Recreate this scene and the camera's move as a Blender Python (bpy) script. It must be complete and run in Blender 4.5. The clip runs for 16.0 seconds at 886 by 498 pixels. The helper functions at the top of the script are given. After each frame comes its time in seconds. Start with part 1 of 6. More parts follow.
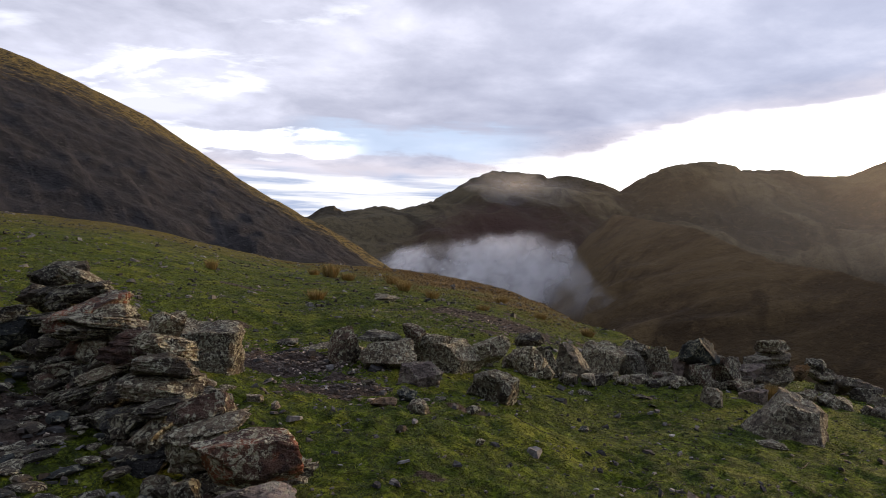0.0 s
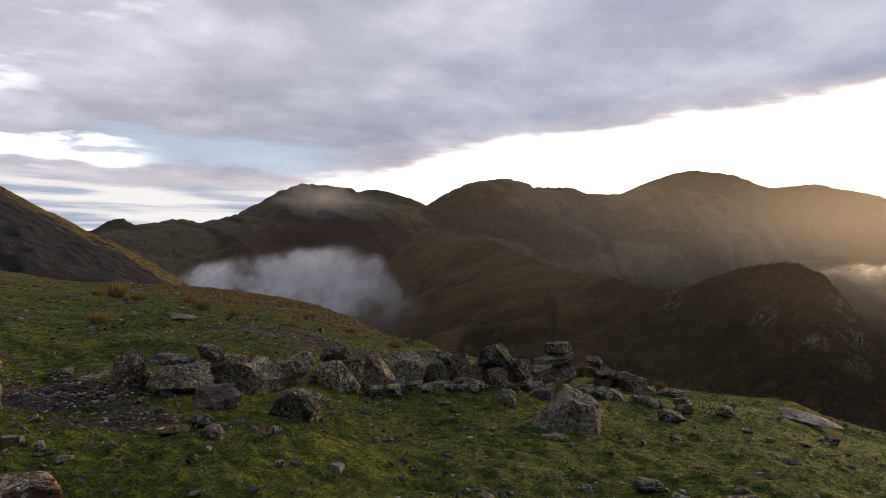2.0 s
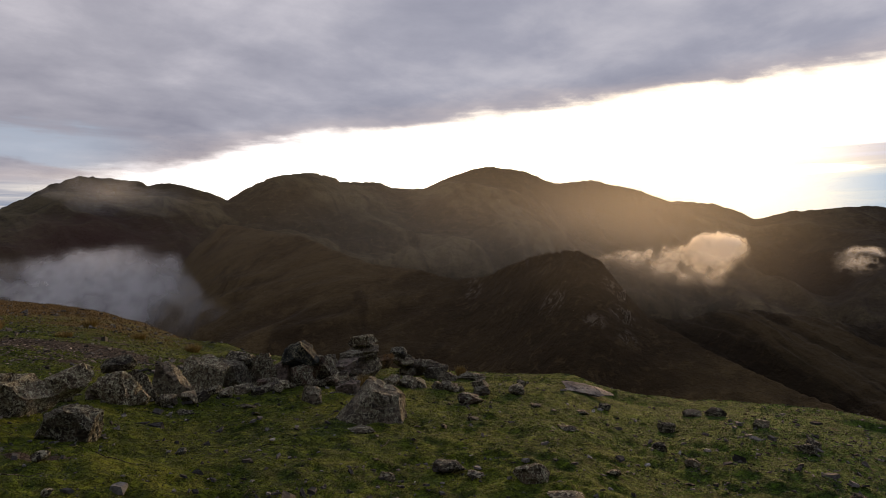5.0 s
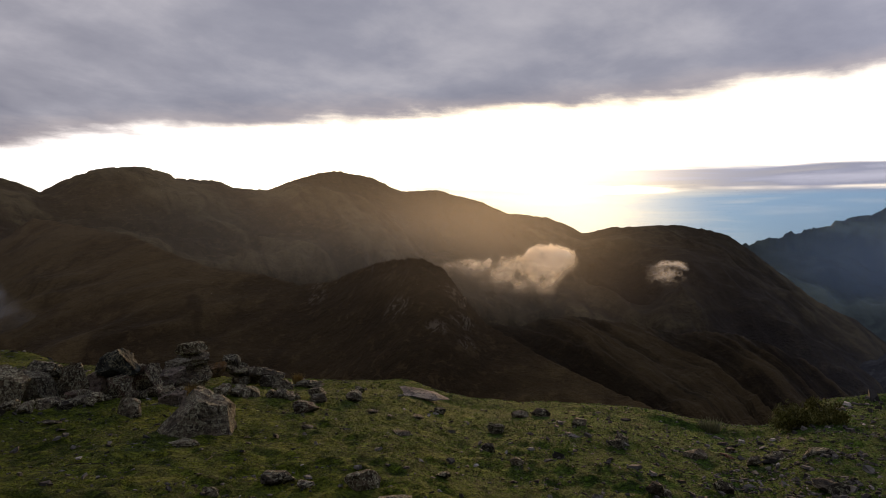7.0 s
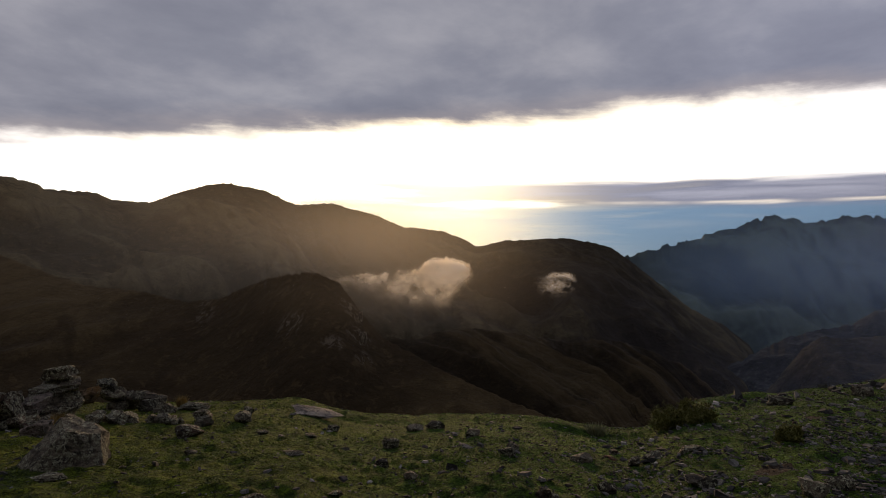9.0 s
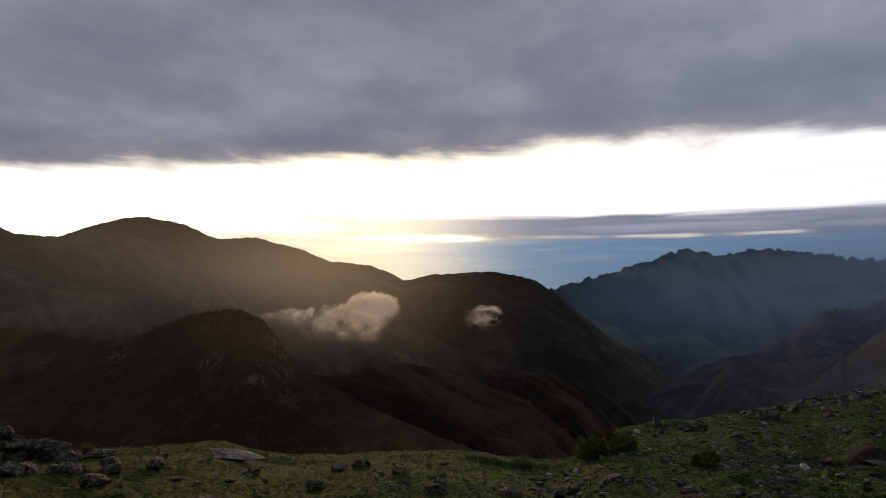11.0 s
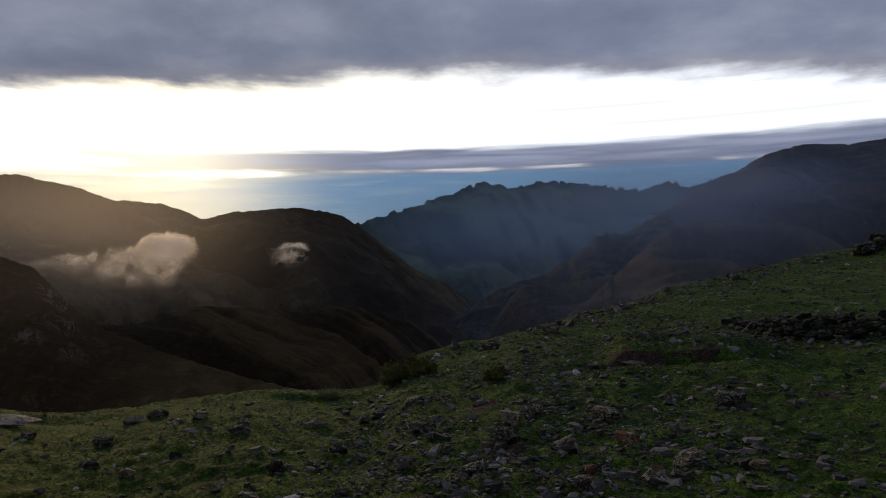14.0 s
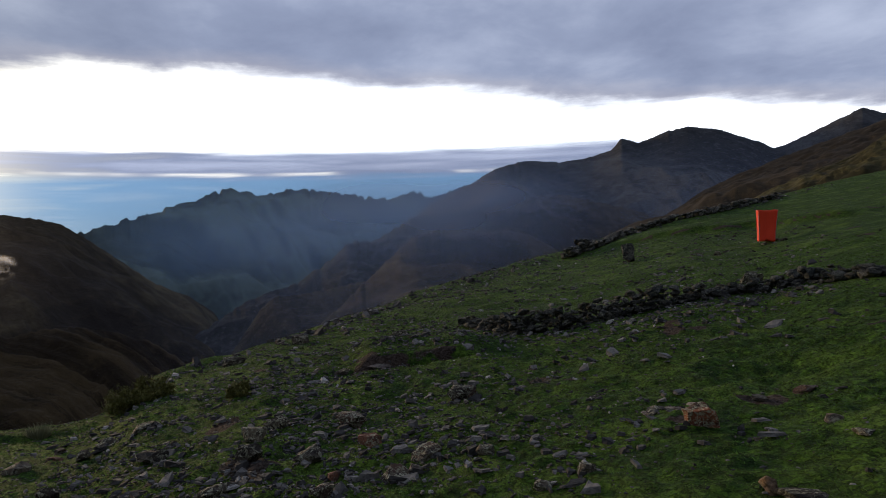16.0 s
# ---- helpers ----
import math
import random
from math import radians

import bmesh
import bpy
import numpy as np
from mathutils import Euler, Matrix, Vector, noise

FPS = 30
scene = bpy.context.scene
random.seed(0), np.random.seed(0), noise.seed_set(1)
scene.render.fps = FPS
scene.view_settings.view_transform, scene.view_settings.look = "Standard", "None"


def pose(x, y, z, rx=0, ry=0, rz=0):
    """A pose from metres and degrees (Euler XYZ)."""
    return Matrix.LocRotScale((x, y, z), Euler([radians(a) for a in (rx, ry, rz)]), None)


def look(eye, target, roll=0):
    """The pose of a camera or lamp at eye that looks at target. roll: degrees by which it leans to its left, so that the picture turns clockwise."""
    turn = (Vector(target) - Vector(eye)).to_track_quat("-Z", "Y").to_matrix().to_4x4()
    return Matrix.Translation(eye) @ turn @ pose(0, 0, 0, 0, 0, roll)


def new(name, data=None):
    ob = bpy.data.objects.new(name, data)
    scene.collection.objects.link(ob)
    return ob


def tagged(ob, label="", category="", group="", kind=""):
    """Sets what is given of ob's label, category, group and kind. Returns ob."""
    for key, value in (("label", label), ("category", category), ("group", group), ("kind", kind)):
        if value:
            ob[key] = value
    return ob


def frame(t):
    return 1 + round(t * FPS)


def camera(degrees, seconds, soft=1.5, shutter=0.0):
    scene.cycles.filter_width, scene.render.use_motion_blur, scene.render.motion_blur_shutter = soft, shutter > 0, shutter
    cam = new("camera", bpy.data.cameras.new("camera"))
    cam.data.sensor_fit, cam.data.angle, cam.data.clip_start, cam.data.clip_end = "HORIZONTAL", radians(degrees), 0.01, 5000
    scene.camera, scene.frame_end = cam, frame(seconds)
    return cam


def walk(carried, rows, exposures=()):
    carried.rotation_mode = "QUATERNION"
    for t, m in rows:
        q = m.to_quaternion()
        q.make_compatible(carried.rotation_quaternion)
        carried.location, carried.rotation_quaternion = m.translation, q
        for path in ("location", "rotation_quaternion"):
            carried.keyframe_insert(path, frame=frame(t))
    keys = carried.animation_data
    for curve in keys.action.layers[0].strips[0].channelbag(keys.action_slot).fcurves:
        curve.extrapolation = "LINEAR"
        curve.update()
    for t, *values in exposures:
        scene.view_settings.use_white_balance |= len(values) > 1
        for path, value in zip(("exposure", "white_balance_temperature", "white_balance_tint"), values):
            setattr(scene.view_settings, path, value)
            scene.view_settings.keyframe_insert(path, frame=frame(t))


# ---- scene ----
# ---- camera: a slow turn at arm's length ----
cam = camera(68.9, 16.0, soft=0.5)
EYE = 1.6
ROWS = [  # seconds, x, y, yaw, pitch, roll
    (0, -0.000, 0.300, 0.05, -1.90, -1.60),
    (0.5, 0.024, 0.299, -4.59, -1.76, -1.23),
    (1, 0.043, 0.297, -8.31, -1.11, -1.43),
    (1.5, 0.060, 0.294, -11.46, -0.84, -0.57),
    (2, 0.086, 0.287, -16.67, -0.30, -1.14),
    (2.5, 0.105, 0.281, -20.45, -0.49, -0.96),
    (3, 0.115, 0.277, -22.57, -0.29, -1.15),
    (3.5, 0.131, 0.270, -25.90, -0.08, -0.92),
    (4, 0.144, 0.263, -28.68, -0.26, -0.65),
    (6.5, 0.205, 0.219, -43.17, -0.34, -0.60),
    (7, 0.220, 0.204, -47.21, 0.08, -1.54),
    (7.5, 0.230, 0.193, -49.92, 0.17, -1.17),
    (8, 0.238, 0.183, -52.37, 0.40, -1.07),
    (8.5, 0.244, 0.174, -54.58, 0.76, -1.25),
    (9, 0.250, 0.166, -56.38, 1.50, -1.01),
    (11.5, 0.271, 0.128, -64.78, 4.53, 0.06),
    (12, 0.277, 0.115, -67.49, 3.29, 0.26),
    (12.5, 0.282, 0.101, -70.29, 1.87, 0.24),
    (13, 0.287, 0.087, -73.08, 0.59, 0.34),
    (13.5, 0.291, 0.072, -76.03, -0.75, 1.53),
    (14, 0.295, 0.053, -79.76, -1.36, 1.63),
    (14.5, 0.299, 0.021, -86.02, -1.45, 2.12),
    (15, 0.300, -0.008, -91.47, -1.26, 1.97),
    (15.5, 0.298, -0.031, -96.00, -1.18, 2.07),
    (16, 0.294, -0.060, -101.55, -1.36, 2.14),
]
EXPOSURES = [(0, 0.94, 6300, 10), (1.5, 0.68, 6500, 10), (3.5, 0.34, 6800, 11), (7, 0.0, 6900, 11), (9, -0.36, 6750, 10), (11.5, -0.68, 6250, 9), (12.5, -0.76, 6080, 8), (14.5, -0.50, 5880, 7), (16, -0.02, 5800, 6)]
walk(cam, [(t, pose(x, y, EYE, 90 + pitch, roll, yaw)) for t, x, y, yaw, pitch, roll in ROWS], EXPOSURES)

# ---- light ----
SUN_AZ, SUN_EL = 56.0, 6.8      # bearing east of +y, and height, in degrees


def way(az, el):
    a, e = radians(az), radians(el)
    return Vector((math.sin(a) * math.cos(e), math.cos(a) * math.cos(e), math.sin(e)))


sun = new("sun", bpy.data.lights.new("sun", "SUN"))
sun.data.energy, sun.data.angle, sun.data.color = 2.7, radians(11), (1.0, 0.64, 0.30)
sun.matrix_world = look(way(SUN_AZ, SUN_EL) * 100, (0, 0, 0))


class Nodes:
    """Short hand for building a node tree."""

    def __init__(self, tree):
        self.t = tree
        tree.nodes.clear()


    def link(self, a, b):
        self.t.links.new(a, b)

    def put(self, sock, v):
        if hasattr(v, "links"):
            self.t.links.new(v, sock)
        elif isinstance(v, (tuple, list)) and len(v) == 3 and sock.type == "RGBA":
            sock.default_value = (*v, 1)
        else:
            sock.default_value = v

    def math(self, op, a, b=0.0, c=0.0, clamp=False):
        m = self.t.nodes.new("ShaderNodeMath")
        m.operation, m.use_clamp = op, clamp
        for s, v in zip(m.inputs, (a, b, c)):
            self.put(s, v)
        return m.outputs[0]

    def span(self, v, a, b, lo=0.0, hi=1.0):
        m = self.t.nodes.new("ShaderNodeMapRange")
        m.interpolation_type = "SMOOTHSTEP"
        for s, x in zip(m.inputs, (v, a, b, lo, hi)):
            self.put(s, x)
        return m.outputs[0]

    def mix(self, f, a, b, how="MIX"):
        m = self.t.nodes.new("ShaderNodeMix")
        m.data_type, m.blend_type = "RGBA", how
        self.put(m.inputs[0], f), self.put(m.inputs[6], a), self.put(m.inputs[7], b)
        return m.outputs[2]

    def noise(self, vec, scale, detail=4.0, rough=0.55, warp=0.0):
        m = self.t.nodes.new("ShaderNodeTexNoise")
        self.put(m.inputs["Vector"], vec)
        m.inputs["Scale"].default_value, m.inputs["Detail"].default_value = scale, detail
        m.inputs["Roughness"].default_value, m.inputs["Distortion"].default_value = rough, warp
        return m.outputs[0]

    def voronoi(self, vec, scale, feature="F1", out="Distance"):
        m = self.t.nodes.new("ShaderNodeTexVoronoi")
        m.feature = feature
        self.put(m.inputs["Vector"], vec)
        m.inputs["Scale"].default_value = scale
        return m.outputs[out]

    def ramp(self, v, stops):
        m = self.t.nodes.new("ShaderNodeValToRGB")
        self.put(m.inputs[0], v)
        e = m.color_ramp.elements
        while len(e) < len(stops):
            e.new(0.5)
        for x, (p, c) in zip(e, stops):
            x.position, x.color = p, (*c, 1) if isinstance(c, tuple) else (c, c, c, 1)
        return m.outputs[0]

    def scaled(self, vec, s, move=(0, 0, 0)):
        m = self.t.nodes.new("ShaderNodeMapping")
        self.put(m.inputs[0], vec)
        m.inputs[1].default_value, m.inputs[3].default_value = move, s
        return m.outputs[0]


def sky():
    world = bpy.data.worlds.new("sky")
    scene.world = world
    world.use_nodes = True
    k = Nodes(world.node_tree)
    d = k.t.nodes.new("ShaderNodeTexCoord").outputs["Generated"]
    sep = k.t.nodes.new("ShaderNodeSeparateXYZ")
    k.link(d, sep.inputs[0])
    x, y, z = sep.outputs
    az = k.math("MULTIPLY", k.math("ARCTAN2", x, y), 180 / math.pi)
    el = k.math("MULTIPLY", k.math("ARCSINE", z), 180 / math.pi)
    # the clear sky beneath the deck
    clear = k.t.nodes.new("ShaderNodeTexSky")
    clear.sky_type, clear.sun_disc = "NISHITA", False
    clear.sun_elevation, clear.sun_rotation = radians(SUN_EL), radians(SUN_AZ)
    clear.altitude, clear.dust_density = 3500, 2.0
    base = k.mix(1.0, clear.outputs[0], (0.10, 0.10, 0.10), "MULTIPLY")
    # cloud sheet seen in perspective
    up = k.math("ADD", k.math("MAXIMUM", z, 0.0), 0.17)
    comb = k.t.nodes.new("ShaderNodeCombineXYZ")
    k.put(comb.inputs[0], k.math("DIVIDE", x, up)), k.put(comb.inputs[1], k.math("DIVIDE", y, up))
    flat = comb.outputs[0]
    big = k.noise(k.scaled(flat, (1, 1, 1), (3.1, 1.7, 0)), 0.75, 4, 0.5, 0.3)
    fine = k.noise(flat, 2.3, 7, 0.58, 0.15)
    streak = k.noise(k.scaled(d, (3.0, 3.0, 48.0)), 1.0, 5, 0.55, 0.25)
    # how far from the sun's bearing
    dot = k.t.nodes.new("ShaderNodeVectorMath")
    dot.operation = "DOT_PRODUCT"
    k.link(d, dot.inputs[0])
    dot.inputs[1].default_value = way(55.0, 7.6)
    near = dot.outputs["Value"]
    # lower edge of the deck, by bearing
    edge = k.ramp(k.math("DIVIDE", k.math("ADD", az, 40), 200.0, clamp=True), [(0.0, 0.22), (0.115, 0.24), (0.21, 0.23), (0.273, 0.37), (0.334, 0.485), (0.425, 0.58), (0.51, 0.635), (0.56, 0.685), (0.64, 0.67), (0.715, 0.61), (0.88, 0.405)])
    edge = k.math("SUBTRACT", k.math("MULTIPLY", edge, 20.0), 0.8)
    rough_edge = k.math("ADD", edge, k.math("ADD", k.math("MULTIPLY", k.math("SUBTRACT", streak, 0.5), 1.6), k.math("MULTIPLY", k.math("SUBTRACT", fine, 0.5), 3.4)))
    over = k.math("SUBTRACT", el, rough_edge)
    deck = k.span(over, -0.5, 1.6)
    shade = k.math("ADD", k.math("MULTIPLY", big, 0.6), k.math("MULTIPLY", fine, 0.4))
    left = k.span(az, 40.0, -10.0)
    grey = k.ramp(shade, [(0.34, (0.26, 0.265, 0.33)), (0.46, (0.36, 0.362, 0.43)), (0.54, (0.49, 0.485, 0.555)), (0.62, (0.63, 0.62, 0.70))])
    dark = k.ramp(shade, [(0.34, (0.205, 0.22, 0.30)), (0.5, (0.305, 0.32, 0.405)), (0.64, (0.47, 0.475, 0.55))])
    deck_col = k.mix(left, dark, grey)
    deck_col = k.mix(k.span(az, 62.0, 90.0), deck_col, k.mix(1.0, deck_col, (1.12, 1.13, 1.17), "MULTIPLY"))
    deck_col = k.mix(k.span(az, 2.0, -22.0), deck_col, k.mix(1.0, deck_col, (0.78, 0.79, 0.81), "MULTIPLY"))
    deck_col = k.mix(k.math("MULTIPLY", k.span(over, 3.2, 0.3), 0.5), deck_col, (0.58, 0.49, 0.47))
    # bright gap below the deck
    glow = k.span(near, 0.80, 0.9995)
    gap = k.mix(glow, (2.0, 1.93, 1.92), (2.9, 2.6, 2.1))
    gap = k.mix(k.span(near, 0.994, 0.9999), gap, (4.5, 3.6, 2.2))
    thin = k.math("MULTIPLY", k.span(k.noise(k.scaled(d, (2.4, 2.4, 120.0)), 1.0, 4, 0.5), 0.60, 0.70), k.span(az, 56.0, 72.0))
    gap = k.mix(k.math("MULTIPLY", thin, 0.35), gap, (0.72, 0.68, 0.72))
    wave = k.math("MULTIPLY", k.math("SUBTRACT", streak, 0.5), 1.6)
    height = k.math("ADD", k.math("ADD", el, wave), k.math("ADD", k.span(az, 84.0, 126.0, 0.0, 0.25), k.span(az, 117.0, 125.0, 0.0, 4.0)))
    strip = k.mix(k.span(streak, 0.36, 0.62), (0.30, 0.32, 0.44), (0.52, 0.53, 0.66))
    low = k.mix(k.span(height, 7.9, 7.1), gap, strip)
    low = k.mix(k.math("MULTIPLY", k.span(k.math("ABSOLUTE", k.math("SUBTRACT", height, 5.45)), 0.28, 0.04), k.span(k.noise(k.scaled(d, (3.6, 3.6, 6.0)), 1.0, 3), 0.50, 0.60)), low, (1.1, 1.0, 0.92))
    blue = k.mix(k.span(el, 5.2, 0.0), (0.20, 0.34, 0.55), (0.13, 0.27, 0.47))
    blue = k.mix(k.math("MULTIPLY", k.span(streak, 0.5, 0.66), 0.5), blue, (0.36, 0.44, 0.58))
    low = k.mix(k.math("MULTIPLY", k.span(height, 5.5, 4.9), k.span(height, 7.0, 5.2)), low, k.mix(0.12, blue, base))
    # the glow of the sun fades into the strips with ragged ends
    side = k.math("ADD", az, k.math("ADD", k.math("MULTIPLY", k.math("SUBTRACT", streak, 0.5), 75.0), k.math("MULTIPLY", k.math("SUBTRACT", el, 5.0), -0.5)))
    low = k.mix(k.math("MULTIPLY", k.span(side, 74.0, 50.0), 0.42), low, (1.0, 0.87, 0.66))
    low = k.mix(k.span(side, 57.0, 42.0), low, k.mix(k.span(el, 7.0, 3.5), gap, (1.0, 0.88, 0.68)))
    halo = k.math("POWER", k.math("MULTIPLY", k.math("SUBTRACT", near, 0.945), 18.2, clamp=True), 3.5)
    low = k.mix(1.0, low, k.mix(halo, (0.0, 0.0, 0.0), (1.5, 1.15, 0.62)), "ADD")
    low = k.mix(k.span(az, 47.0, 38.0), low, gap)
    low = k.mix(k.span(az, 16.0, 0.0), low, k.mix(k.span(streak, 0.42, 0.58), (0.24, 0.28, 0.38), (0.62, 0.60, 0.60)))
    # torn openings in the deck towards the north-west
    tear = k.math("ADD", k.math("MULTIPLY", k.math("SUBTRACT", streak, 0.5), 3.0), k.math("MULTIPLY", k.math("SUBTRACT", fine, 0.5), 5.0))
    level = k.math("ADD", el, tear)
    rift = k.math("MULTIPLY", k.span(k.math("ABSOLUTE", k.math("SUBTRACT", level, 7.3)), 1.9, 0.7), k.math("MULTIPLY", k.span(az, -16.0, -8.0), k.span(az, 12.0, 2.0)))
    deck_col = k.mix(k.math("MULTIPLY", rift, 0.65), deck_col, (0.36, 0.44, 0.56))
    rift = k.math("MULTIPLY", k.span(k.math("ABSOLUTE", k.math("SUBTRACT", level, 6.6)), 1.2, 0.3), k.math("MULTIPLY", k.span(az, -27.0, -20.0), k.span(az, -6.0, -12.0)))
    deck_col = k.mix(rift, deck_col, (1.05, 1.06, 1.08))
    gleam = k.math("MULTIPLY", k.span(big, 0.52, 0.66), k.math("MULTIPLY", k.span(k.noise(k.scaled(flat, (1.0, 1.7, 1), (7, 2, 0)), 2.6, 5, 0.6, 0.3), 0.50, 0.66), k.span(az, 26.0, 4.0)))
    deck_col = k.mix(k.math("MULTIPLY", gleam, 0.5), deck_col, (0.95, 0.95, 1.0))
    col = k.mix(deck, low, deck_col)
    # below the horizon: haze
    col = k.mix(k.span(el, -0.5, -3.0), col, (0.12, 0.13, 0.15))
    bg = k.t.nodes.new("ShaderNodeBackground")
    k.link(col, bg.inputs[0])
    out = k.t.nodes.new("ShaderNodeOutputWorld")
    k.link(bg.outputs[0], out.inputs[0])


sky()


# ---- numbers for relief ----
def lattice(ix, iy, seed):
    h = (ix * 374761393 + iy * 668265263 + seed * 974634) & 0xFFFFFFFF
    h = ((h ^ (h >> 13)) * 1274126177) & 0xFFFFFFFF
    return ((h ^ (h >> 16)) & 0xFFFF) / 65535.0


def value_noise(x, y, seed=0):
    x, y = np.asarray(x, float), np.asarray(y, float)
    ix, iy = np.floor(x).astype(np.int64), np.floor(y).astype(np.int64)
    fx, fy = x - ix, y - iy
    fx, fy = fx ** 3 * (fx * (fx * 6 - 15) + 10), fy ** 3 * (fy * (fy * 6 - 15) + 10)
    a, b = lattice(ix, iy, seed), lattice(ix + 1, iy, seed)
    c, d = lattice(ix, iy + 1, seed), lattice(ix + 1, iy + 1, seed)
    return (a + (b - a) * fx) * (1 - fy) + (c + (d - c) * fx) * fy - 0.5


def fbm(x, y, octaves=4, seed=0, ridged=False):
    total, amp = 0.0, 1.0
    for i in range(octaves):
        v = value_noise(x * 2.03 ** i + 17.3 * i, y * 2.03 ** i - 9.1 * i, seed + i)
        total = total + amp * ((0.5 - 2 * np.abs(v)) if ridged else v)
        amp *= 0.5
    return total


def smooth(v, a, b):
    s = np.clip((v - a) / (b - a), 0, 1)
    return s * s * (3 - 2 * s)


# bearing, distance and height of the brow of the pasture, all the way round
BROW = [(-180, 60, 8.00), (-120, 60, 6.00), (-60, 50, 3.50), (-35, 46, 1.90), (-27, 46, 1.30), (-18.6, 44, -0.10), (-13, 42, -0.90),
         (-4.6, 40, -1.00), (0.9, 38, -1.34), (5.9, 34, -1.60), (9.4, 29, -1.83), (11.9, 24, -1.80), (16.2, 19, -1.52), (20, 16, -1.22),
         (25, 14.5, -1.19), (34.6, 14, -1.33), (44.4, 14, -1.36), (48.9, 14, -1.73), (53, 14, -1.76)]
BROW += [(62.5, 13.5, -1.50), (69, 13.5, -1.72), (72, 13.5, -1.76), (74.5, 14, -1.72), (76.5, 15.5, -1.40), (79.5, 17.3, -1.60), (82.6, 19, -1.63),
         (87.2, 22, -1.72), (92, 25.5, -1.65), (97, 30, -1.46), (104.7, 37, -0.74), (112, 45, 0.09), (117.5, 52, 1.25), (121.6, 56, 2.42),
         (127, 62, 3.33), (131.5, 68, 4.75), (136, 74, 6.10), (150, 70, 8.00), (180, 60, 8.00)]
BROW = np.array(BROW)
BROW_AZ = np.linspace(-180, 180, 721)
BELL = np.exp(-0.5 * (np.arange(-9, 10) / 2.4) ** 2)
BROW_R = np.convolve(np.pad(np.interp(BROW_AZ, BROW[:, 0], BROW[:, 1]), 9, mode="edge"), BELL / BELL.sum(), "valid")
BROW_Z = np.convolve(np.pad(np.interp(BROW_AZ, BROW[:, 0], BROW[:, 2]), 9, mode="edge"), BELL / BELL.sum(), "valid")
VALLEY = -430.0
LIP_AZ, LIP_R = [90, 96, 102, 112, 118.5, 125, 131, 135], [12.4, 12.2, 12.2, 11.2, 9.9, 10.1, 9.8, 9.4]     # the edge of the lower terrace
LEDGE_AZ, LEDGE_R = [116, 121.4, 124.8, 127.3, 130.4, 132.7, 136], [42.5, 41.7, 41.3, 41.5, 38.9, 37.1, 36]      # a bank in the upper pasture


def ground(x, y):
    """Height of the pasture and the valley side below it."""
    x, y = np.asarray(x, float), np.asarray(y, float)
    r, az = np.hypot(x, y), np.degrees(np.arctan2(x, y))
    rb, zb = np.interp(az, BROW_AZ, BROW_R), np.interp(az, BROW_AZ, BROW_Z)
    s = np.minimum(r / rb, 1)
    dip = np.interp(az, [86, 100, 112, 128, 140, 160], [0, 0.55, 0.9, 1.2, 1.0, 0])
    inside = 0.05 + (zb - 0.05) * s - dip * 4 * s * (1 - s)
    d = np.maximum(r - rb, 0)
    behind = np.maximum(smooth(az, 136, 160), smooth(-az, 35, 60))
    fall = -0.62 * d * d / (d + 6.0) * (1 - behind) + 0.10 * d * behind
    z = inside + fall
    z = np.maximum(z, VALLEY + 12 * fbm(x / 300, y / 300, 3, 5)) * 1.0
    calm = 1 - 0.75 * smooth(r, 0.75 * rb, rb) * (d <= 0)
    z = z + calm * np.clip(r / 6, 0, 1) * (0.16 * fbm(x / 2.6, y / 2.6, 3, 11) + 0.05 * fbm(x / 0.7, y / 0.7, 2, 21) + (1 - smooth(r, 12, 22)) * 0.06 * fbm(x / 0.17, y / 0.17, 2, 22))
    z = z + np.clip(d / 200, 0, 1) * 30 * fbm(x / 160, y / 160, 4, 31)
    # the lip of an old terrace with a hollow and an earth bank behind it
    lip = np.interp(az, LIP_AZ, LIP_R) + 0.3 * fbm(x / 1.5, y / 1.5, 2, 41)
    bank = smooth(az, 91, 95) * (1 - smooth(az, 134, 142))
    face = smooth(az, 92, 95) * (1 - smooth(az, 102, 107))
    z = z + bank * (0.13 * smooth(r, lip - 2.2, lip) * (1 - smooth(r, lip, lip + 0.3)) - 0.28 * (smooth(r, lip, lip + 0.35) - smooth(r, lip + 0.5, lip + 3.5)))
    z = z + face * 0.48 * (smooth(r, lip + 0.40, lip + 1.0) - smooth(r, lip + 2, lip + 7))
    ledge = np.interp(az, LEDGE_AZ, LEDGE_R) + 0.5 * fbm(x / 2.5, y / 2.5, 2, 43)
    z = z + 0.30 * smooth(az, 115, 118) * (1 - smooth(az, 132, 136)) * (smooth(r, ledge, ledge + 0.5) - smooth(r, ledge + 1.5, ledge + 8))
    return z


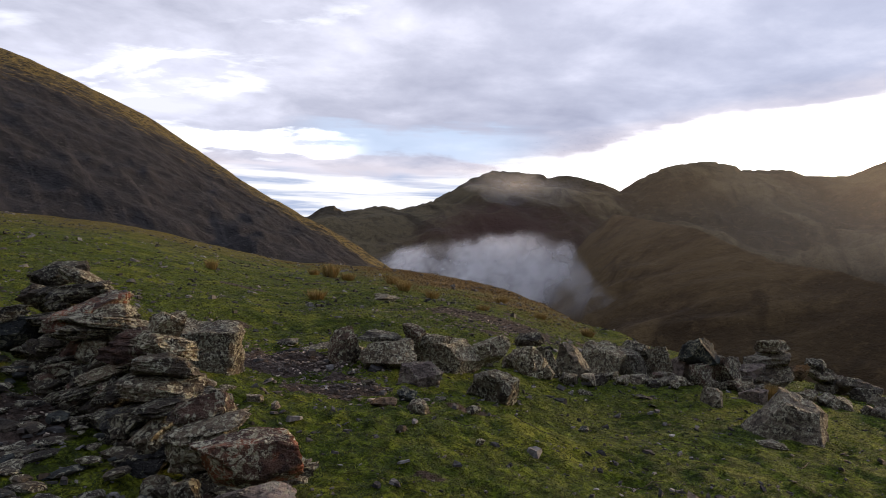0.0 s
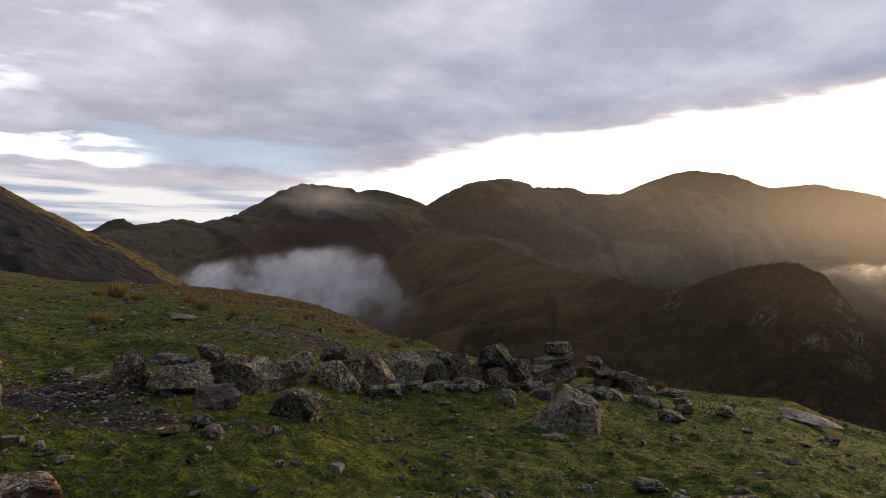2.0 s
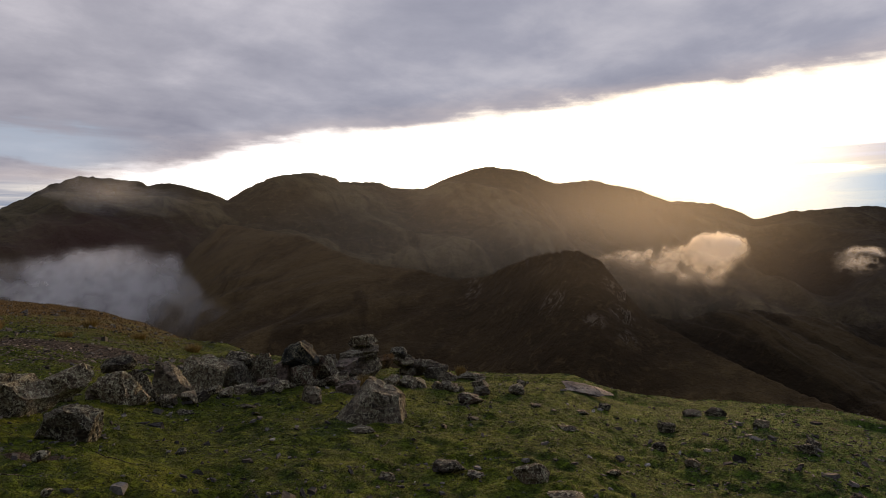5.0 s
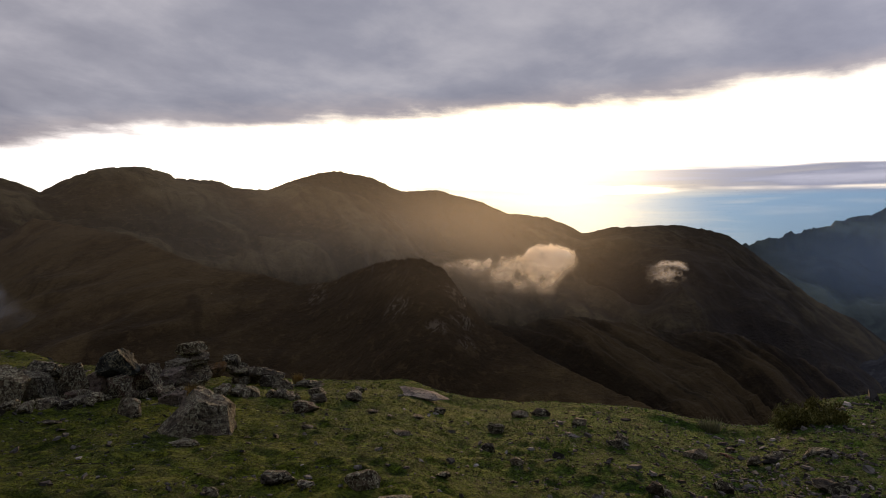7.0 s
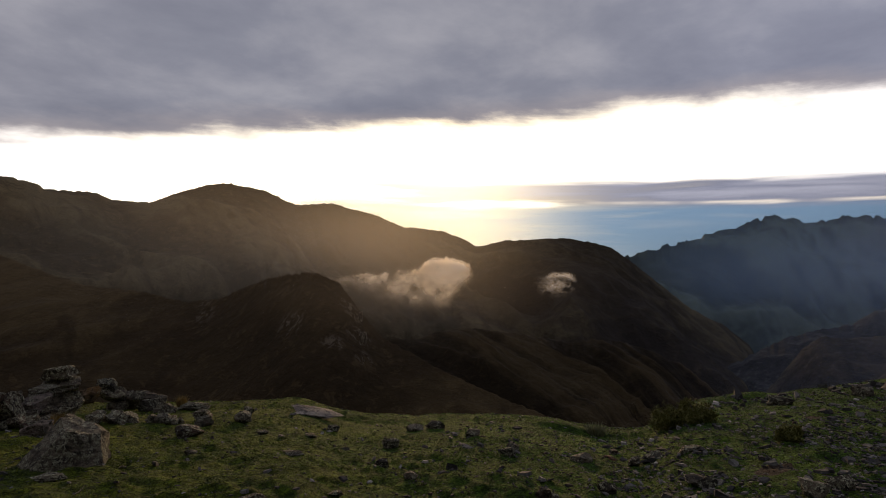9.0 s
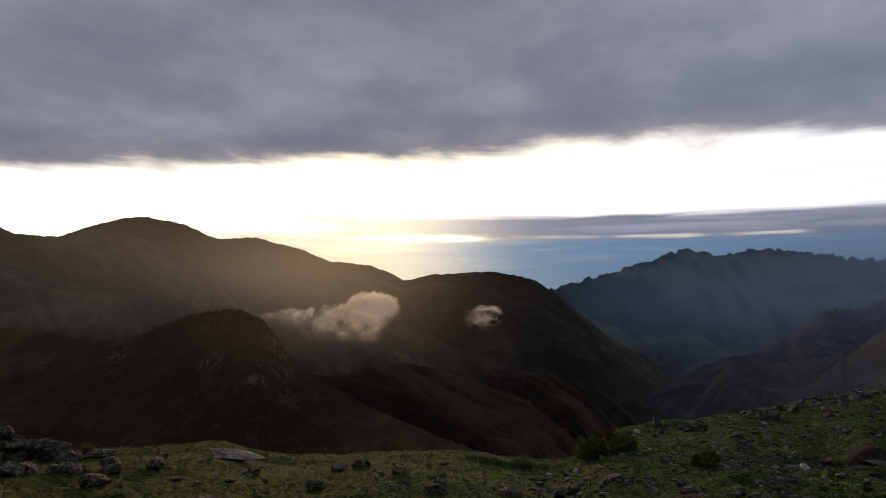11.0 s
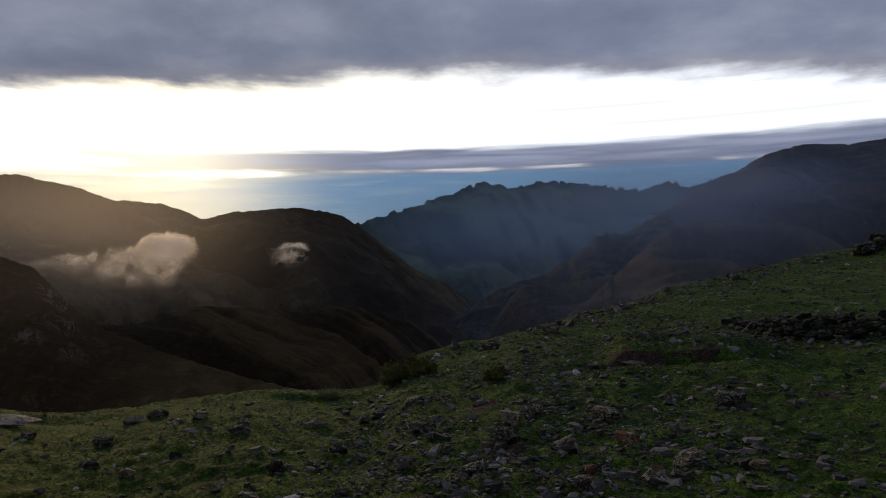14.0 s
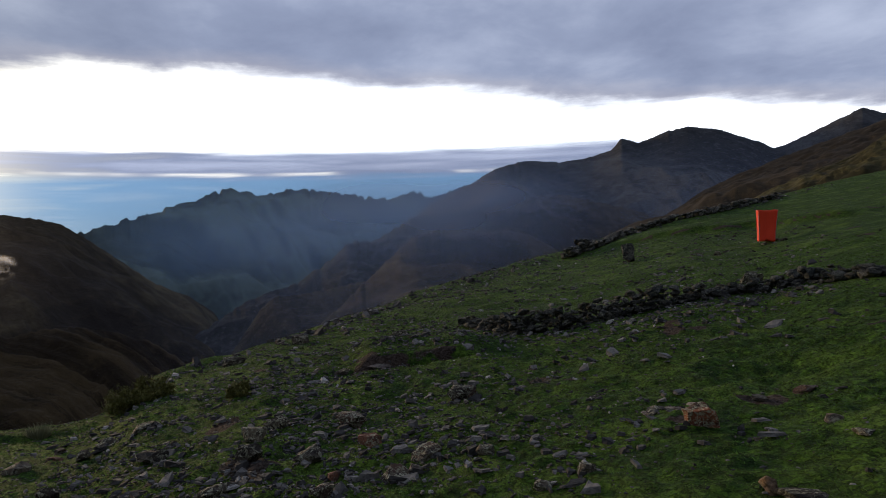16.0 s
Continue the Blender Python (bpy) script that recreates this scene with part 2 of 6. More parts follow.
def bare(x, y):
    """Where the turf is worn to soil and gravel."""
    x, y = np.asarray(x, float), np.asarray(y, float)
    n = fbm(x / 1.1, y / 1.1, 4, 51)
    v = smooth(n, 0.46, 0.6) * 0.8
    for px, py, rx, ry in ((-1.75, 8.4, 0.9, 0.7), (-1.0, 7.0, 0.75, 0.5), (-0.1, 4.6, 0.35, 0.3), (1.2, 16.0, 1.3, 1.5), (4.2, 16.2, 1.0, 1.0), (-3.0, 4.4, 0.8, 0.9), (5.5, -4.1, 0.25, 0.14)):
        v = np.maximum(v, 1 - smooth(np.hypot((x - px) / rx, (y - py) / ry) + 1.3 * n, 0.55, 1.1))
    r, az = np.hypot(x, y), np.degrees(np.arctan2(x, y))
    lip = np.interp(az, LIP_AZ, LIP_R) + 0.3 * fbm(x / 1.5, y / 1.5, 2, 41)
    face = smooth(r, lip + 0.25, lip + 0.38) * (1 - smooth(r, lip + 0.95, lip + 1.15)) * smooth(n, -0.25, 0.2) * smooth(az, 92, 95) * (1 - smooth(az, 102, 112))
    ledge = np.interp(az, LEDGE_AZ, LEDGE_R) + 0.5 * fbm(x / 2.5, y / 2.5, 2, 43)
    face = np.maximum(face, 0.75 * smooth(r, ledge + 0.1, ledge + 0.2) * (1 - smooth(r, ledge + 0.3, ledge + 0.5)) * smooth(az, 115, 118) * (1 - smooth(az, 132, 136)))
    return np.maximum(v, face)


def withered(x, y):
    """Yellow dry grass on the far side of the pasture."""
    r, az = np.hypot(x, y), np.degrees(np.arctan2(x, y))
    n = fbm(np.asarray(x) / 3.0, np.asarray(y) / 3.0, 3, 61)
    return smooth(r + 7 * n, 19, 30) * smooth(az, -12, 2) * (1 - smooth(az, 30, 40)) + 0.55 * smooth(r + 9 * n, 26, 46) * smooth(-az, -20, 10)


def height(x, y):
    return float(ground(x, y))


# ---- materials ----
def material(name):
    m = bpy.data.materials.new(name)
    m.use_nodes = True
    k = Nodes(m.node_tree)
    out = k.t.nodes.new("ShaderNodeOutputMaterial")
    b = k.t.nodes.new("ShaderNodeBsdfPrincipled")
    k.link(b.outputs[0], out.inputs[0])
    pos = k.t.nodes.new("ShaderNodeTexCoord").outputs["Object"]
    return m, k, b, pos


def finish(k, b, col, rough=0.9, bump=None, strength=0.5, distance=0.02, spec=0.25):
    k.put(b.inputs["Base Color"], col)
    k.put(b.inputs["Roughness"], rough)
    b.inputs["Specular IOR Level"].default_value = spec
    if bump is not None:
        n = k.t.nodes.new("ShaderNodeBump")
        n.inputs["Strength"].default_value, n.inputs["Distance"].default_value = strength, distance
        k.put(n.inputs["Height"], bump)
        k.link(n.outputs[0], b.inputs["Normal"])


def attribute(k, name):
    n = k.t.nodes.new("ShaderNodeAttribute")
    n.attribute_name = name
    return n.outputs["Fac"]


def eastward(k, p):
    """The turf is yellower on the western slope and greener towards the gully in the east."""
    dot = k.t.nodes.new("ShaderNodeVectorMath")
    dot.operation = "DOT_PRODUCT"
    k.link(p, dot.inputs[0])
    dot.inputs[1].default_value = (0.8, -0.6, 0)
    return k.span(k.math("ADD", dot.outputs["Value"], k.math("MULTIPLY", k.noise(p, 0.5, 3), 3.0)), -1.5, 7.5)


def pasture_material():
    m, k, b, p = material("pasture")
    mid, fine, grit = k.noise(p, 0.9, 4, 0.6), k.noise(p, 9, 5, 0.65), k.noise(p, 70, 3, 0.6)
    green = k.mix(k.span(fine, 0.35, 0.7), (0.014, 0.024, 0.004), (0.072, 0.102, 0.014))
    green = k.mix(k.math("MULTIPLY", k.span(k.noise(p, 3.2, 4, 0.6), 0.48, 0.62), 0.6), green, (0.022, 0.038, 0.009))
    green = k.mix(k.math("MULTIPLY", k.span(mid, 0.46, 0.66), 0.6), green, (0.110, 0.126, 0.026))
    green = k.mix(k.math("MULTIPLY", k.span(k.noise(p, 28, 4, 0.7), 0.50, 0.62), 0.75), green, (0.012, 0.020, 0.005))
    green = k.mix(1.0, green, k.mix(eastward(k, p), (1.60, 1.50, 0.55), (1.08, 1.54, 0.90)), "MULTIPLY")
    # dark creases between the cushions of turf, their shade put into the colour
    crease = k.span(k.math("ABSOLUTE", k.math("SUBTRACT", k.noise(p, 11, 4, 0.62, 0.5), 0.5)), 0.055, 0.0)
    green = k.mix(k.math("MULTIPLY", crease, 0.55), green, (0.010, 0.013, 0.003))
    dry = k.mix(k.span(fine, 0.3, 0.7), (0.062, 0.040, 0.011), (0.165, 0.105, 0.030))
    col = k.mix(attribute(k, "dry"), green, dry)
    soil = k.mix(k.span(k.noise(p, 22, 4, 0.7), 0.35, 0.65), (0.020, 0.014, 0.010), (0.080, 0.060, 0.048))
    rim = k.math("ADD", attribute(k, "soil"), k.math("MULTIPLY", k.math("SUBTRACT", fine, 0.5), 0.7))
    col = k.mix(k.span(rim, 0.42, 0.6), col, soil)
    col = k.mix(k.math("MULTIPLY", k.span(k.noise(p, 5.5, 3, 0.6), 0.67, 0.72), 0.5), col, soil)
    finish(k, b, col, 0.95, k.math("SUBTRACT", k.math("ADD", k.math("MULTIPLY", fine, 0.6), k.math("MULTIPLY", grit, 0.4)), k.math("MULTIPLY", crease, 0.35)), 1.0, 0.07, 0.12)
    return m


def mountain_material(name, low, high, rock, scale, rock_at=0.6, size=1.0, red=None, tex=1.0, dry=1.8, crags=()):
    m, k, b, p = material(name)
    q = k.scaled(p, (size, size, size))
    a, c, d = k.noise(q, 0.004, 6, 0.62, 0.5), k.noise(q, 0.02, 5, 0.65), k.noise(q, 0.11, 4, 0.65)
    col = k.mix(k.span(a, 0.38, 0.62), low, high)
    col = k.mix(k.math("MULTIPLY", k.span(c, 0.45, 0.7), 0.55), col, tuple(1.7 * v for v in high))
    comb = k.t.nodes.new("ShaderNodeCombineXYZ")
    k.put(comb.inputs[0], attribute(k, "across")), k.put(comb.inputs[1], attribute(k, "down"))
    # relief shading put into the colour: crests paler (by dry), hollows darker
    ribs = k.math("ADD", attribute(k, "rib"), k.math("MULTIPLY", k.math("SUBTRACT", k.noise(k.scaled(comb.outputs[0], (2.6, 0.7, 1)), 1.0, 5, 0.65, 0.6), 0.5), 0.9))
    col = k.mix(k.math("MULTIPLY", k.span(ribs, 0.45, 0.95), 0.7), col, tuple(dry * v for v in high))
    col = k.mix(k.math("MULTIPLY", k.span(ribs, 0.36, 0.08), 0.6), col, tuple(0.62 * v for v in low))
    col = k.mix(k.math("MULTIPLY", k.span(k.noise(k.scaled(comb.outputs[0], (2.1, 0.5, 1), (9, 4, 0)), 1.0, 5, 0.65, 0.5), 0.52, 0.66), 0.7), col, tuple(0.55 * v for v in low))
    tufts = k.noise(q, 0.35, 3, 0.7)
    col = k.mix(k.math("MULTIPLY", k.span(tufts, 0.50, 0.64), 0.7 * tex), col, tuple(0.45 * v for v in low))
    veins = k.noise(k.scaled(comb.outputs[0], (3.6, 2.6, 1), (2, 8, 0)), 1.0, 5, 0.7, 1.2)
    col = k.mix(k.math("MULTIPLY", k.span(veins, 0.50, 0.60), 0.5 * tex), col, tuple(0.5 * v for v in low))
    col = k.mix(k.math("MULTIPLY", k.span(k.noise(q, 0.06, 5, 0.7, 0.6), 0.54, 0.64), 0.6 * tex), col, tuple(1.6 * v for v in high))
    geo = k.t.nodes.new("ShaderNodeNewGeometry")
    sep = k.t.nodes.new("ShaderNodeSeparateXYZ")
    k.link(geo.outputs["Normal"], sep.inputs[0])
    steep = k.span(k.math("ADD", sep.outputs[2], k.math("MULTIPLY", c, 0.5)), rock_at + 0.25, rock_at)
    col = k.mix(steep, col, k.mix(d, tuple(0.6 * v for v in rock), tuple(1.3 * v for v in rock)))
    for centre, reach in crags:
        # broken pale rock showing through the grass
        dist = k.t.nodes.new("ShaderNodeVectorMath")
        dist.operation = "DISTANCE"
        k.link(p, dist.inputs[0])
        dist.inputs[1].default_value = centre
        there = k.span(k.math("ADD", dist.outputs["Value"], k.math("MULTIPLY", d, 0.8 * reach)), reach * 1.5, reach * 0.7)
        bits = k.span(k.noise(k.scaled(p, (1, 1, 0.4)), 0.13, 5, 0.72, 0.8), 0.49, 0.58)
        col = k.mix(k.math("MULTIPLY", there, k.math("MULTIPLY", bits, 0.7)), col, k.mix(d, (0.070, 0.055, 0.041), (0.19, 0.155, 0.115)))
    # coloured patches: a maroon flank, and darkening that tones down an over-lit slope
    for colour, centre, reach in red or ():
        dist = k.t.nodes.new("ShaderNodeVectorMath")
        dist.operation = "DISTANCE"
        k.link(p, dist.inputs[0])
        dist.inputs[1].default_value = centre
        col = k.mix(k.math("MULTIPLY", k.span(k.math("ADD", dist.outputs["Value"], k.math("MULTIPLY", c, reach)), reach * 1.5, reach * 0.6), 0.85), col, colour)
    finish(k, b, col, 0.95, k.math("ADD", c, k.math("MULTIPLY", d, 0.5)), 1.0, 9.0 / size * scale, 0.1)
    return m


# ---- meshes ----
def grid_object(name, P, mat, wrap=False):
    """A sheet from an array of points, rows by columns."""
    h, w, _ = P.shape
    me = bpy.data.meshes.new(name)
    idx = np.arange(h * w).reshape(h, w)
    if wrap:
        idx = np.hstack((idx, idx[:, :1]))
    q = np.stack((idx[:-1, :-1], idx[:-1, 1:], idx[1:, 1:], idx[1:, :-1]), -1).reshape(-1, 4)
    me.vertices.add(h * w)
    me.vertices.foreach_set("co", P.reshape(-1).astype(np.float32))
    me.loops.add(q.size)
    me.loops.foreach_set("vertex_index", q.reshape(-1).astype(np.int32))
    me.polygons.add(len(q))
    me.polygons.foreach_set("loop_start", np.arange(0, q.size, 4, dtype=np.int32))
    me.polygons.foreach_set("use_smooth", np.ones(len(q), bool))
    me.update(calc_edges=True)
    me.materials.append(mat)
    return new(name, me)


def set_attribute(ob, name, values):
    at = ob.data.attributes.new(name, "FLOAT", "POINT")
    at.data.foreach_set("value", np.ascontiguousarray(values, dtype=np.float32).reshape(-1))


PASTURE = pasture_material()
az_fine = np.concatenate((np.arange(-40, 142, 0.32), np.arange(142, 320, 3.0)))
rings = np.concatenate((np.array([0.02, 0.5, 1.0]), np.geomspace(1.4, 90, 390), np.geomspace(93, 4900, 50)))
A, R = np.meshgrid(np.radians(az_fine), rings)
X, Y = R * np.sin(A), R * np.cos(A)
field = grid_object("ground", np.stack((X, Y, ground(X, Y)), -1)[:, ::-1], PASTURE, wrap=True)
set_attribute(field, "soil", bare(X, Y)[:, ::-1])
set_attribute(field, "dry", withered(X, Y)[:, ::-1])
tagged(field, "short cropped green mountain pasture with bare soil patches", "ground", kind="structure")


def ridge(name, mat, crest, dist, foot, foot_z, steps, label, relief, gully, seed, back=1.35, curve=1.0, crest_rough=0.0, skew=0.35, grain=0.0, ribs=None):
    """A mountain: crest given as (bearing, height angle) seen from the pasture at a distance, its near slope running down to the foot."""
    crest = np.array(crest, float)
    steps = int(steps * 0.68)
    a = np.linspace(crest[0, 0], crest[-1, 0], steps)
    el = np.interp(a, crest[:, 0], crest[:, 1])
    D, F = np.interp(a, *np.array(dist).T), np.interp(a, *np.array(foot).T)
    zc = EYE + D * np.tan(np.radians(el)) + crest_rough * fbm(a * 3.1, a * 0, 4, seed + 3)
    foot_z = np.minimum(foot_z, zc - 3)
    v = np.concatenate((np.linspace(0, 1, 125) ** 0.8, np.linspace(1.05, 2, 5)))[:, None]
    front = np.clip(v, 0, 1)
    r = np.where(v <= 1, F + (D - F) * front, D * (1 + (back - 1) * (v - 1)))
    w = max(3, int(2.5 * steps / (crest[-1, 0] - crest[0, 0])))
    bell = np.hanning(2 * w + 3)
    zs = np.convolve(np.pad(zc, w + 1, mode="edge"), bell / bell.sum(), "valid")
    z = np.where(v <= 1, foot_z + (zs - foot_z) * front ** curve + (zc - zs) * front ** 9, zc + (foot_z - zc) * (v - 1))
    ar = np.radians(a)[None, :] + 0 * v
    x, y = r * np.sin(ar), r * np.cos(ar)
    mask = np.sin(np.pi * np.clip(front, 0, 1)) ** 0.7 * (v <= 1) + 0.0
    # gullies run down the slope
    u = a[None, :] * np.pi / 180 * D[None, :] / gully
    down = (front * np.hypot(D - F, zc - foot_z)[None, :]) / gully
    g = fbm(u * 0.55 + skew * down + 0.5 * fbm(u * 0.6, down * 0.6, 2, seed), down * 0.42, 3, seed, ridged=True)
    z = z + mask * relief * (g + 0.5 * fbm(u * 0.9, down * 0.9, 6, seed + 9))
    # mask for the crest and hollow shading painted into the slope colour
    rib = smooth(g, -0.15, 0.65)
    if ribs:
        # sharp leaning ribs with scooped gullies between them
        spacing, lean, tall, warp = ribs
        phase = (a[None, :] - lean * (1 - front)) / spacing + warp * fbm(u * 0.35, down * 0.35, 3, seed + 15)
        fold = fbm(phase, down * 0.10, 4, seed + 16, ridged=True)
        z = z + mask ** 0.5 * tall * (fold - 0.1)
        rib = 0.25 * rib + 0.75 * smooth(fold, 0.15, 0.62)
        u, skew = 4 * phase, 0
    if grain:
        z = z + grain * (fbm(x / 4, y / 4, 4, seed + 5) + 0.5 * fbm(x / 1.3, y / 1.3, 2, seed + 6)) * (0.45 + 0.55 * (v < 0.97)) * (v <= 1)
    ob = grid_object(name, np.stack((x, y, z), -1)[:, ::-1], mat)
    set_attribute(ob, "across", (u + skew * down + 0 * x)[:, ::-1])
    set_attribute(ob, "down", (down + 0 * x)[:, ::-1])
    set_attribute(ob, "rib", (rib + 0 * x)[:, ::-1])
    set_attribute(ob, "up", (v + 0 * x)[:, ::-1])
    return tagged(ob, label, "mountain", kind="structure")


MASSIF = [(-14, 0.2), (-11.9, 0.66), (-10.4, 1.61), (-9.6, 1.59), (-8.9, 1.13), (-5.3, 1.82), (-4, 1.45), (-1.1, 2.28), (2.3, 4.31), (4.2, 5.1), (6.7, 5.04), (8.6, 4.83), (9, 4.58),
          (10.7, 4.85), (13.7, 4.18), (15.2, 3.55), (16.5, 4.49), (18.9, 5.63), (22.1, 6), (24, 5.64), (24.5, 5.3), (27.8, 5.25), (29.2, 4.75), (31.9, 4.67), (33.4, 5.42), (36.1, 6.41)]
MASSIF += [(38.1, 6.6), (40.8, 6.13), (43.4, 5.04), (46.4, 5.28), (50.4, 4.37), (52.7, 3.41), (56.2, 3.09), (58.5, 2.31), (59.3, 1.76), (62.1, 2.35), (67.1, 2.6),
           (69.5, 2.23), (71.1, 1.76), (72.2, 0.97), (73.6, -0.13), (75.5, -1.68), (77.5, -3.25), (79.9, -4.4), (81.9, -6.0), (82.8, -8.1), (84, -11)]
# the two blackish patches dim the over-lit eastern dome in its colour
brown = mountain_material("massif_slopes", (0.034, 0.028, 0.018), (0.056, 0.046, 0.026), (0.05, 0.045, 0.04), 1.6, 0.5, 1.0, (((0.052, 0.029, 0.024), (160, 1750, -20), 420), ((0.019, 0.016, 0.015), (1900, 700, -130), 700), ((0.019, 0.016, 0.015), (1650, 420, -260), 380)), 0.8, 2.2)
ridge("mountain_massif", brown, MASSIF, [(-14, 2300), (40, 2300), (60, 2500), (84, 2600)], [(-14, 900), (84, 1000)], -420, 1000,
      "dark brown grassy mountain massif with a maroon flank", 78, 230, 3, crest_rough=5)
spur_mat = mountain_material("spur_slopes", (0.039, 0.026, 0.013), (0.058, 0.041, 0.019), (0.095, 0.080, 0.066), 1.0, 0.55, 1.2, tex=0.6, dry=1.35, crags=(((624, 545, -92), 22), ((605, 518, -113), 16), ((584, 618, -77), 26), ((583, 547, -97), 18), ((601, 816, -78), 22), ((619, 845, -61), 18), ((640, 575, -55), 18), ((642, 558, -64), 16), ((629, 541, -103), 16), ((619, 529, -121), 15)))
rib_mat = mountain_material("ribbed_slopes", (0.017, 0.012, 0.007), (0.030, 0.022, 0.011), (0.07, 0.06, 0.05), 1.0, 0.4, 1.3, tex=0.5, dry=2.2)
SPUR = [(4, -14), (7, -9), (10, -4), (12.5, -0.5), (14.7, 1.58), (21.5, 0.5), (24, -0.71), (27.4, -1.98), (31.4, -2.43), (34.8, -3.35), (37.4, -3.03), (41, -1.43), (43.4, -0.86), (45.3, -0.79), (47.3, -1.6),
        (49.3, -4.29), (51.3, -6.49), (57.4, -9.58), (62.4, -11.59), (67.3, -13.22), (72, -15)]
ridge("mountain_spur", spur_mat, SPUR, [(4, 1500), (14, 1700), (25, 1250), (45, 900), (72, 700)], [(4, 700), (14, 600), (72, 380)], -330, 700,
      "brown grassy spur with a pale rocky outcrop", 26, 110, 13, crest_rough=2.5, skew=-0.25)
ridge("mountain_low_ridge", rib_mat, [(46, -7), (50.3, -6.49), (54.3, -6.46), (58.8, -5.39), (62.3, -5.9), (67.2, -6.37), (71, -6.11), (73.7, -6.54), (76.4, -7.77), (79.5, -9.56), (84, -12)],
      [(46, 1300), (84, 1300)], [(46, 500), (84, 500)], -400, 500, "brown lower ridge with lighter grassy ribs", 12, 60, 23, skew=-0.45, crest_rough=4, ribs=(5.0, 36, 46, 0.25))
# the blue haze of distance is put into these slope colours
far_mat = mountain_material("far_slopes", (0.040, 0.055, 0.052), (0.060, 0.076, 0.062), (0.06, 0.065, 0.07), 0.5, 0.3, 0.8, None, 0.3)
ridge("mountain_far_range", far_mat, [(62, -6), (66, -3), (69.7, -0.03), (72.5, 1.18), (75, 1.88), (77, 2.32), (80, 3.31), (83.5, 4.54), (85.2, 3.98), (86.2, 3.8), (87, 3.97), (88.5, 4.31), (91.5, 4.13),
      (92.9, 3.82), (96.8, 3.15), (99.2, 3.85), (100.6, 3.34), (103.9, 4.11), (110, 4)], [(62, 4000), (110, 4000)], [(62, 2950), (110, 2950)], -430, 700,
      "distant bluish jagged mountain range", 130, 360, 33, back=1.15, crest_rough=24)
back_mat = mountain_material("back_hill_slopes", (0.020, 0.016, 0.011), (0.035, 0.027, 0.016), (0.045, 0.040, 0.034), 0.05, 0.4, 9, dry=1.3)
# bluish haze put into the base colour of the eastern slopes
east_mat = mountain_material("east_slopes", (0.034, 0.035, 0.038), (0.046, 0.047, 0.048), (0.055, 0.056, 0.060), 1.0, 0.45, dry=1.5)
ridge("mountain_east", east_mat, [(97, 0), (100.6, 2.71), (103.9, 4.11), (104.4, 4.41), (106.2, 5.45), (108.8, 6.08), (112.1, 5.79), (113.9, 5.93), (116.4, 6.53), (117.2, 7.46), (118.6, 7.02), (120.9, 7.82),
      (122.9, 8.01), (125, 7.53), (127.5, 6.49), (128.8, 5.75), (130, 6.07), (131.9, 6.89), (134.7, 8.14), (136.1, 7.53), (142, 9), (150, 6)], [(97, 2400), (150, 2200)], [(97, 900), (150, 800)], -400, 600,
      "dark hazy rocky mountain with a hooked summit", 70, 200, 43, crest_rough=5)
heath_mat = mountain_material("heath_slopes", (0.026, 0.021, 0.016), (0.042, 0.034, 0.022), (0.05, 0.045, 0.04), 1.0, 0.45, 1.6, dry=1.5)
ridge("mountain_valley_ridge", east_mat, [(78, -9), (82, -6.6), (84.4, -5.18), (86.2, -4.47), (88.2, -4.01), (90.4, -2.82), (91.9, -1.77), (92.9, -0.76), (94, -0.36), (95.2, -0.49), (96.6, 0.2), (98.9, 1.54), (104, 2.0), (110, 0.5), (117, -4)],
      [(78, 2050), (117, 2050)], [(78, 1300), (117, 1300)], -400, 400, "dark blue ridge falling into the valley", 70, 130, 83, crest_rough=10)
ridge("mountain_valley_knob", heath_mat, [(81, -12), (83.9, -8.14), (84.8, -6.83), (85.7, -5.65), (86.7, -4.88), (88.4, -4.86), (90.4, -4.64), (92.8, -4.18), (95.1, -3.87), (100, -3), (106, -2)],
      [(81, 1500), (106, 1500)], [(81, 800), (106, 800)], -400, 300, "dark brown knob above the valley", 30, 80, 93, crest_rough=4)
ridge("mountain_east_spur", heath_mat, [(86, -12), (89.5, -8.21), (90.5, -7.48), (92.7, -5.64), (95.2, -3.39), (97.5, -1.36), (98.9, -0.25), (101.1, 0.43), (103.9, 1.36), (107.5, 2.7), (112, 3.0), (118, 1.5), (125, -2)],
      [(86, 1150), (125, 1150)], [(86, 500), (125, 500)], -380, 400, "dark brown spur below the eastern mountain", 30, 90, 53, crest_rough=4, skew=0.6)
tussock_mat = mountain_material("tussocky_slopes", (0.026, 0.024, 0.010), (0.060, 0.052, 0.019), (0.05, 0.045, 0.04), 0.04, 0.3, 22, dry=1.3)
ridge("hill_tussocky", tussock_mat, [(120, -0.6), (124, 0.6), (127.1, 1.87), (129.5, 2.75), (131.1, 3.68), (133, 4.37), (134.8, 5.16), (136.1, 6.0), (142, 8), (150, 9.5), (160, 8)],
      [(120, 100), (160, 115)], [(120, 66), (136, 76), (160, 66)], 1.5, 320, "slope of yellow-green bunch grass above the pasture", 1.2, 6, 113, grain=0.8)
ridge("hill_behind_pasture", back_mat, [(114, -1.5), (118, 0.3), (120.7, 0.9), (123.4, 2.63), (126, 3.84), (130, 5.2), (133.8, 6.4), (136.1, 7.05), (145, 9.5), (160, 10)],
      [(114, 330), (160, 300)], [(114, 90), (160, 110)], -20, 300, "brown heathy hillside behind the pasture", 6, 25, 63, grain=1.2)


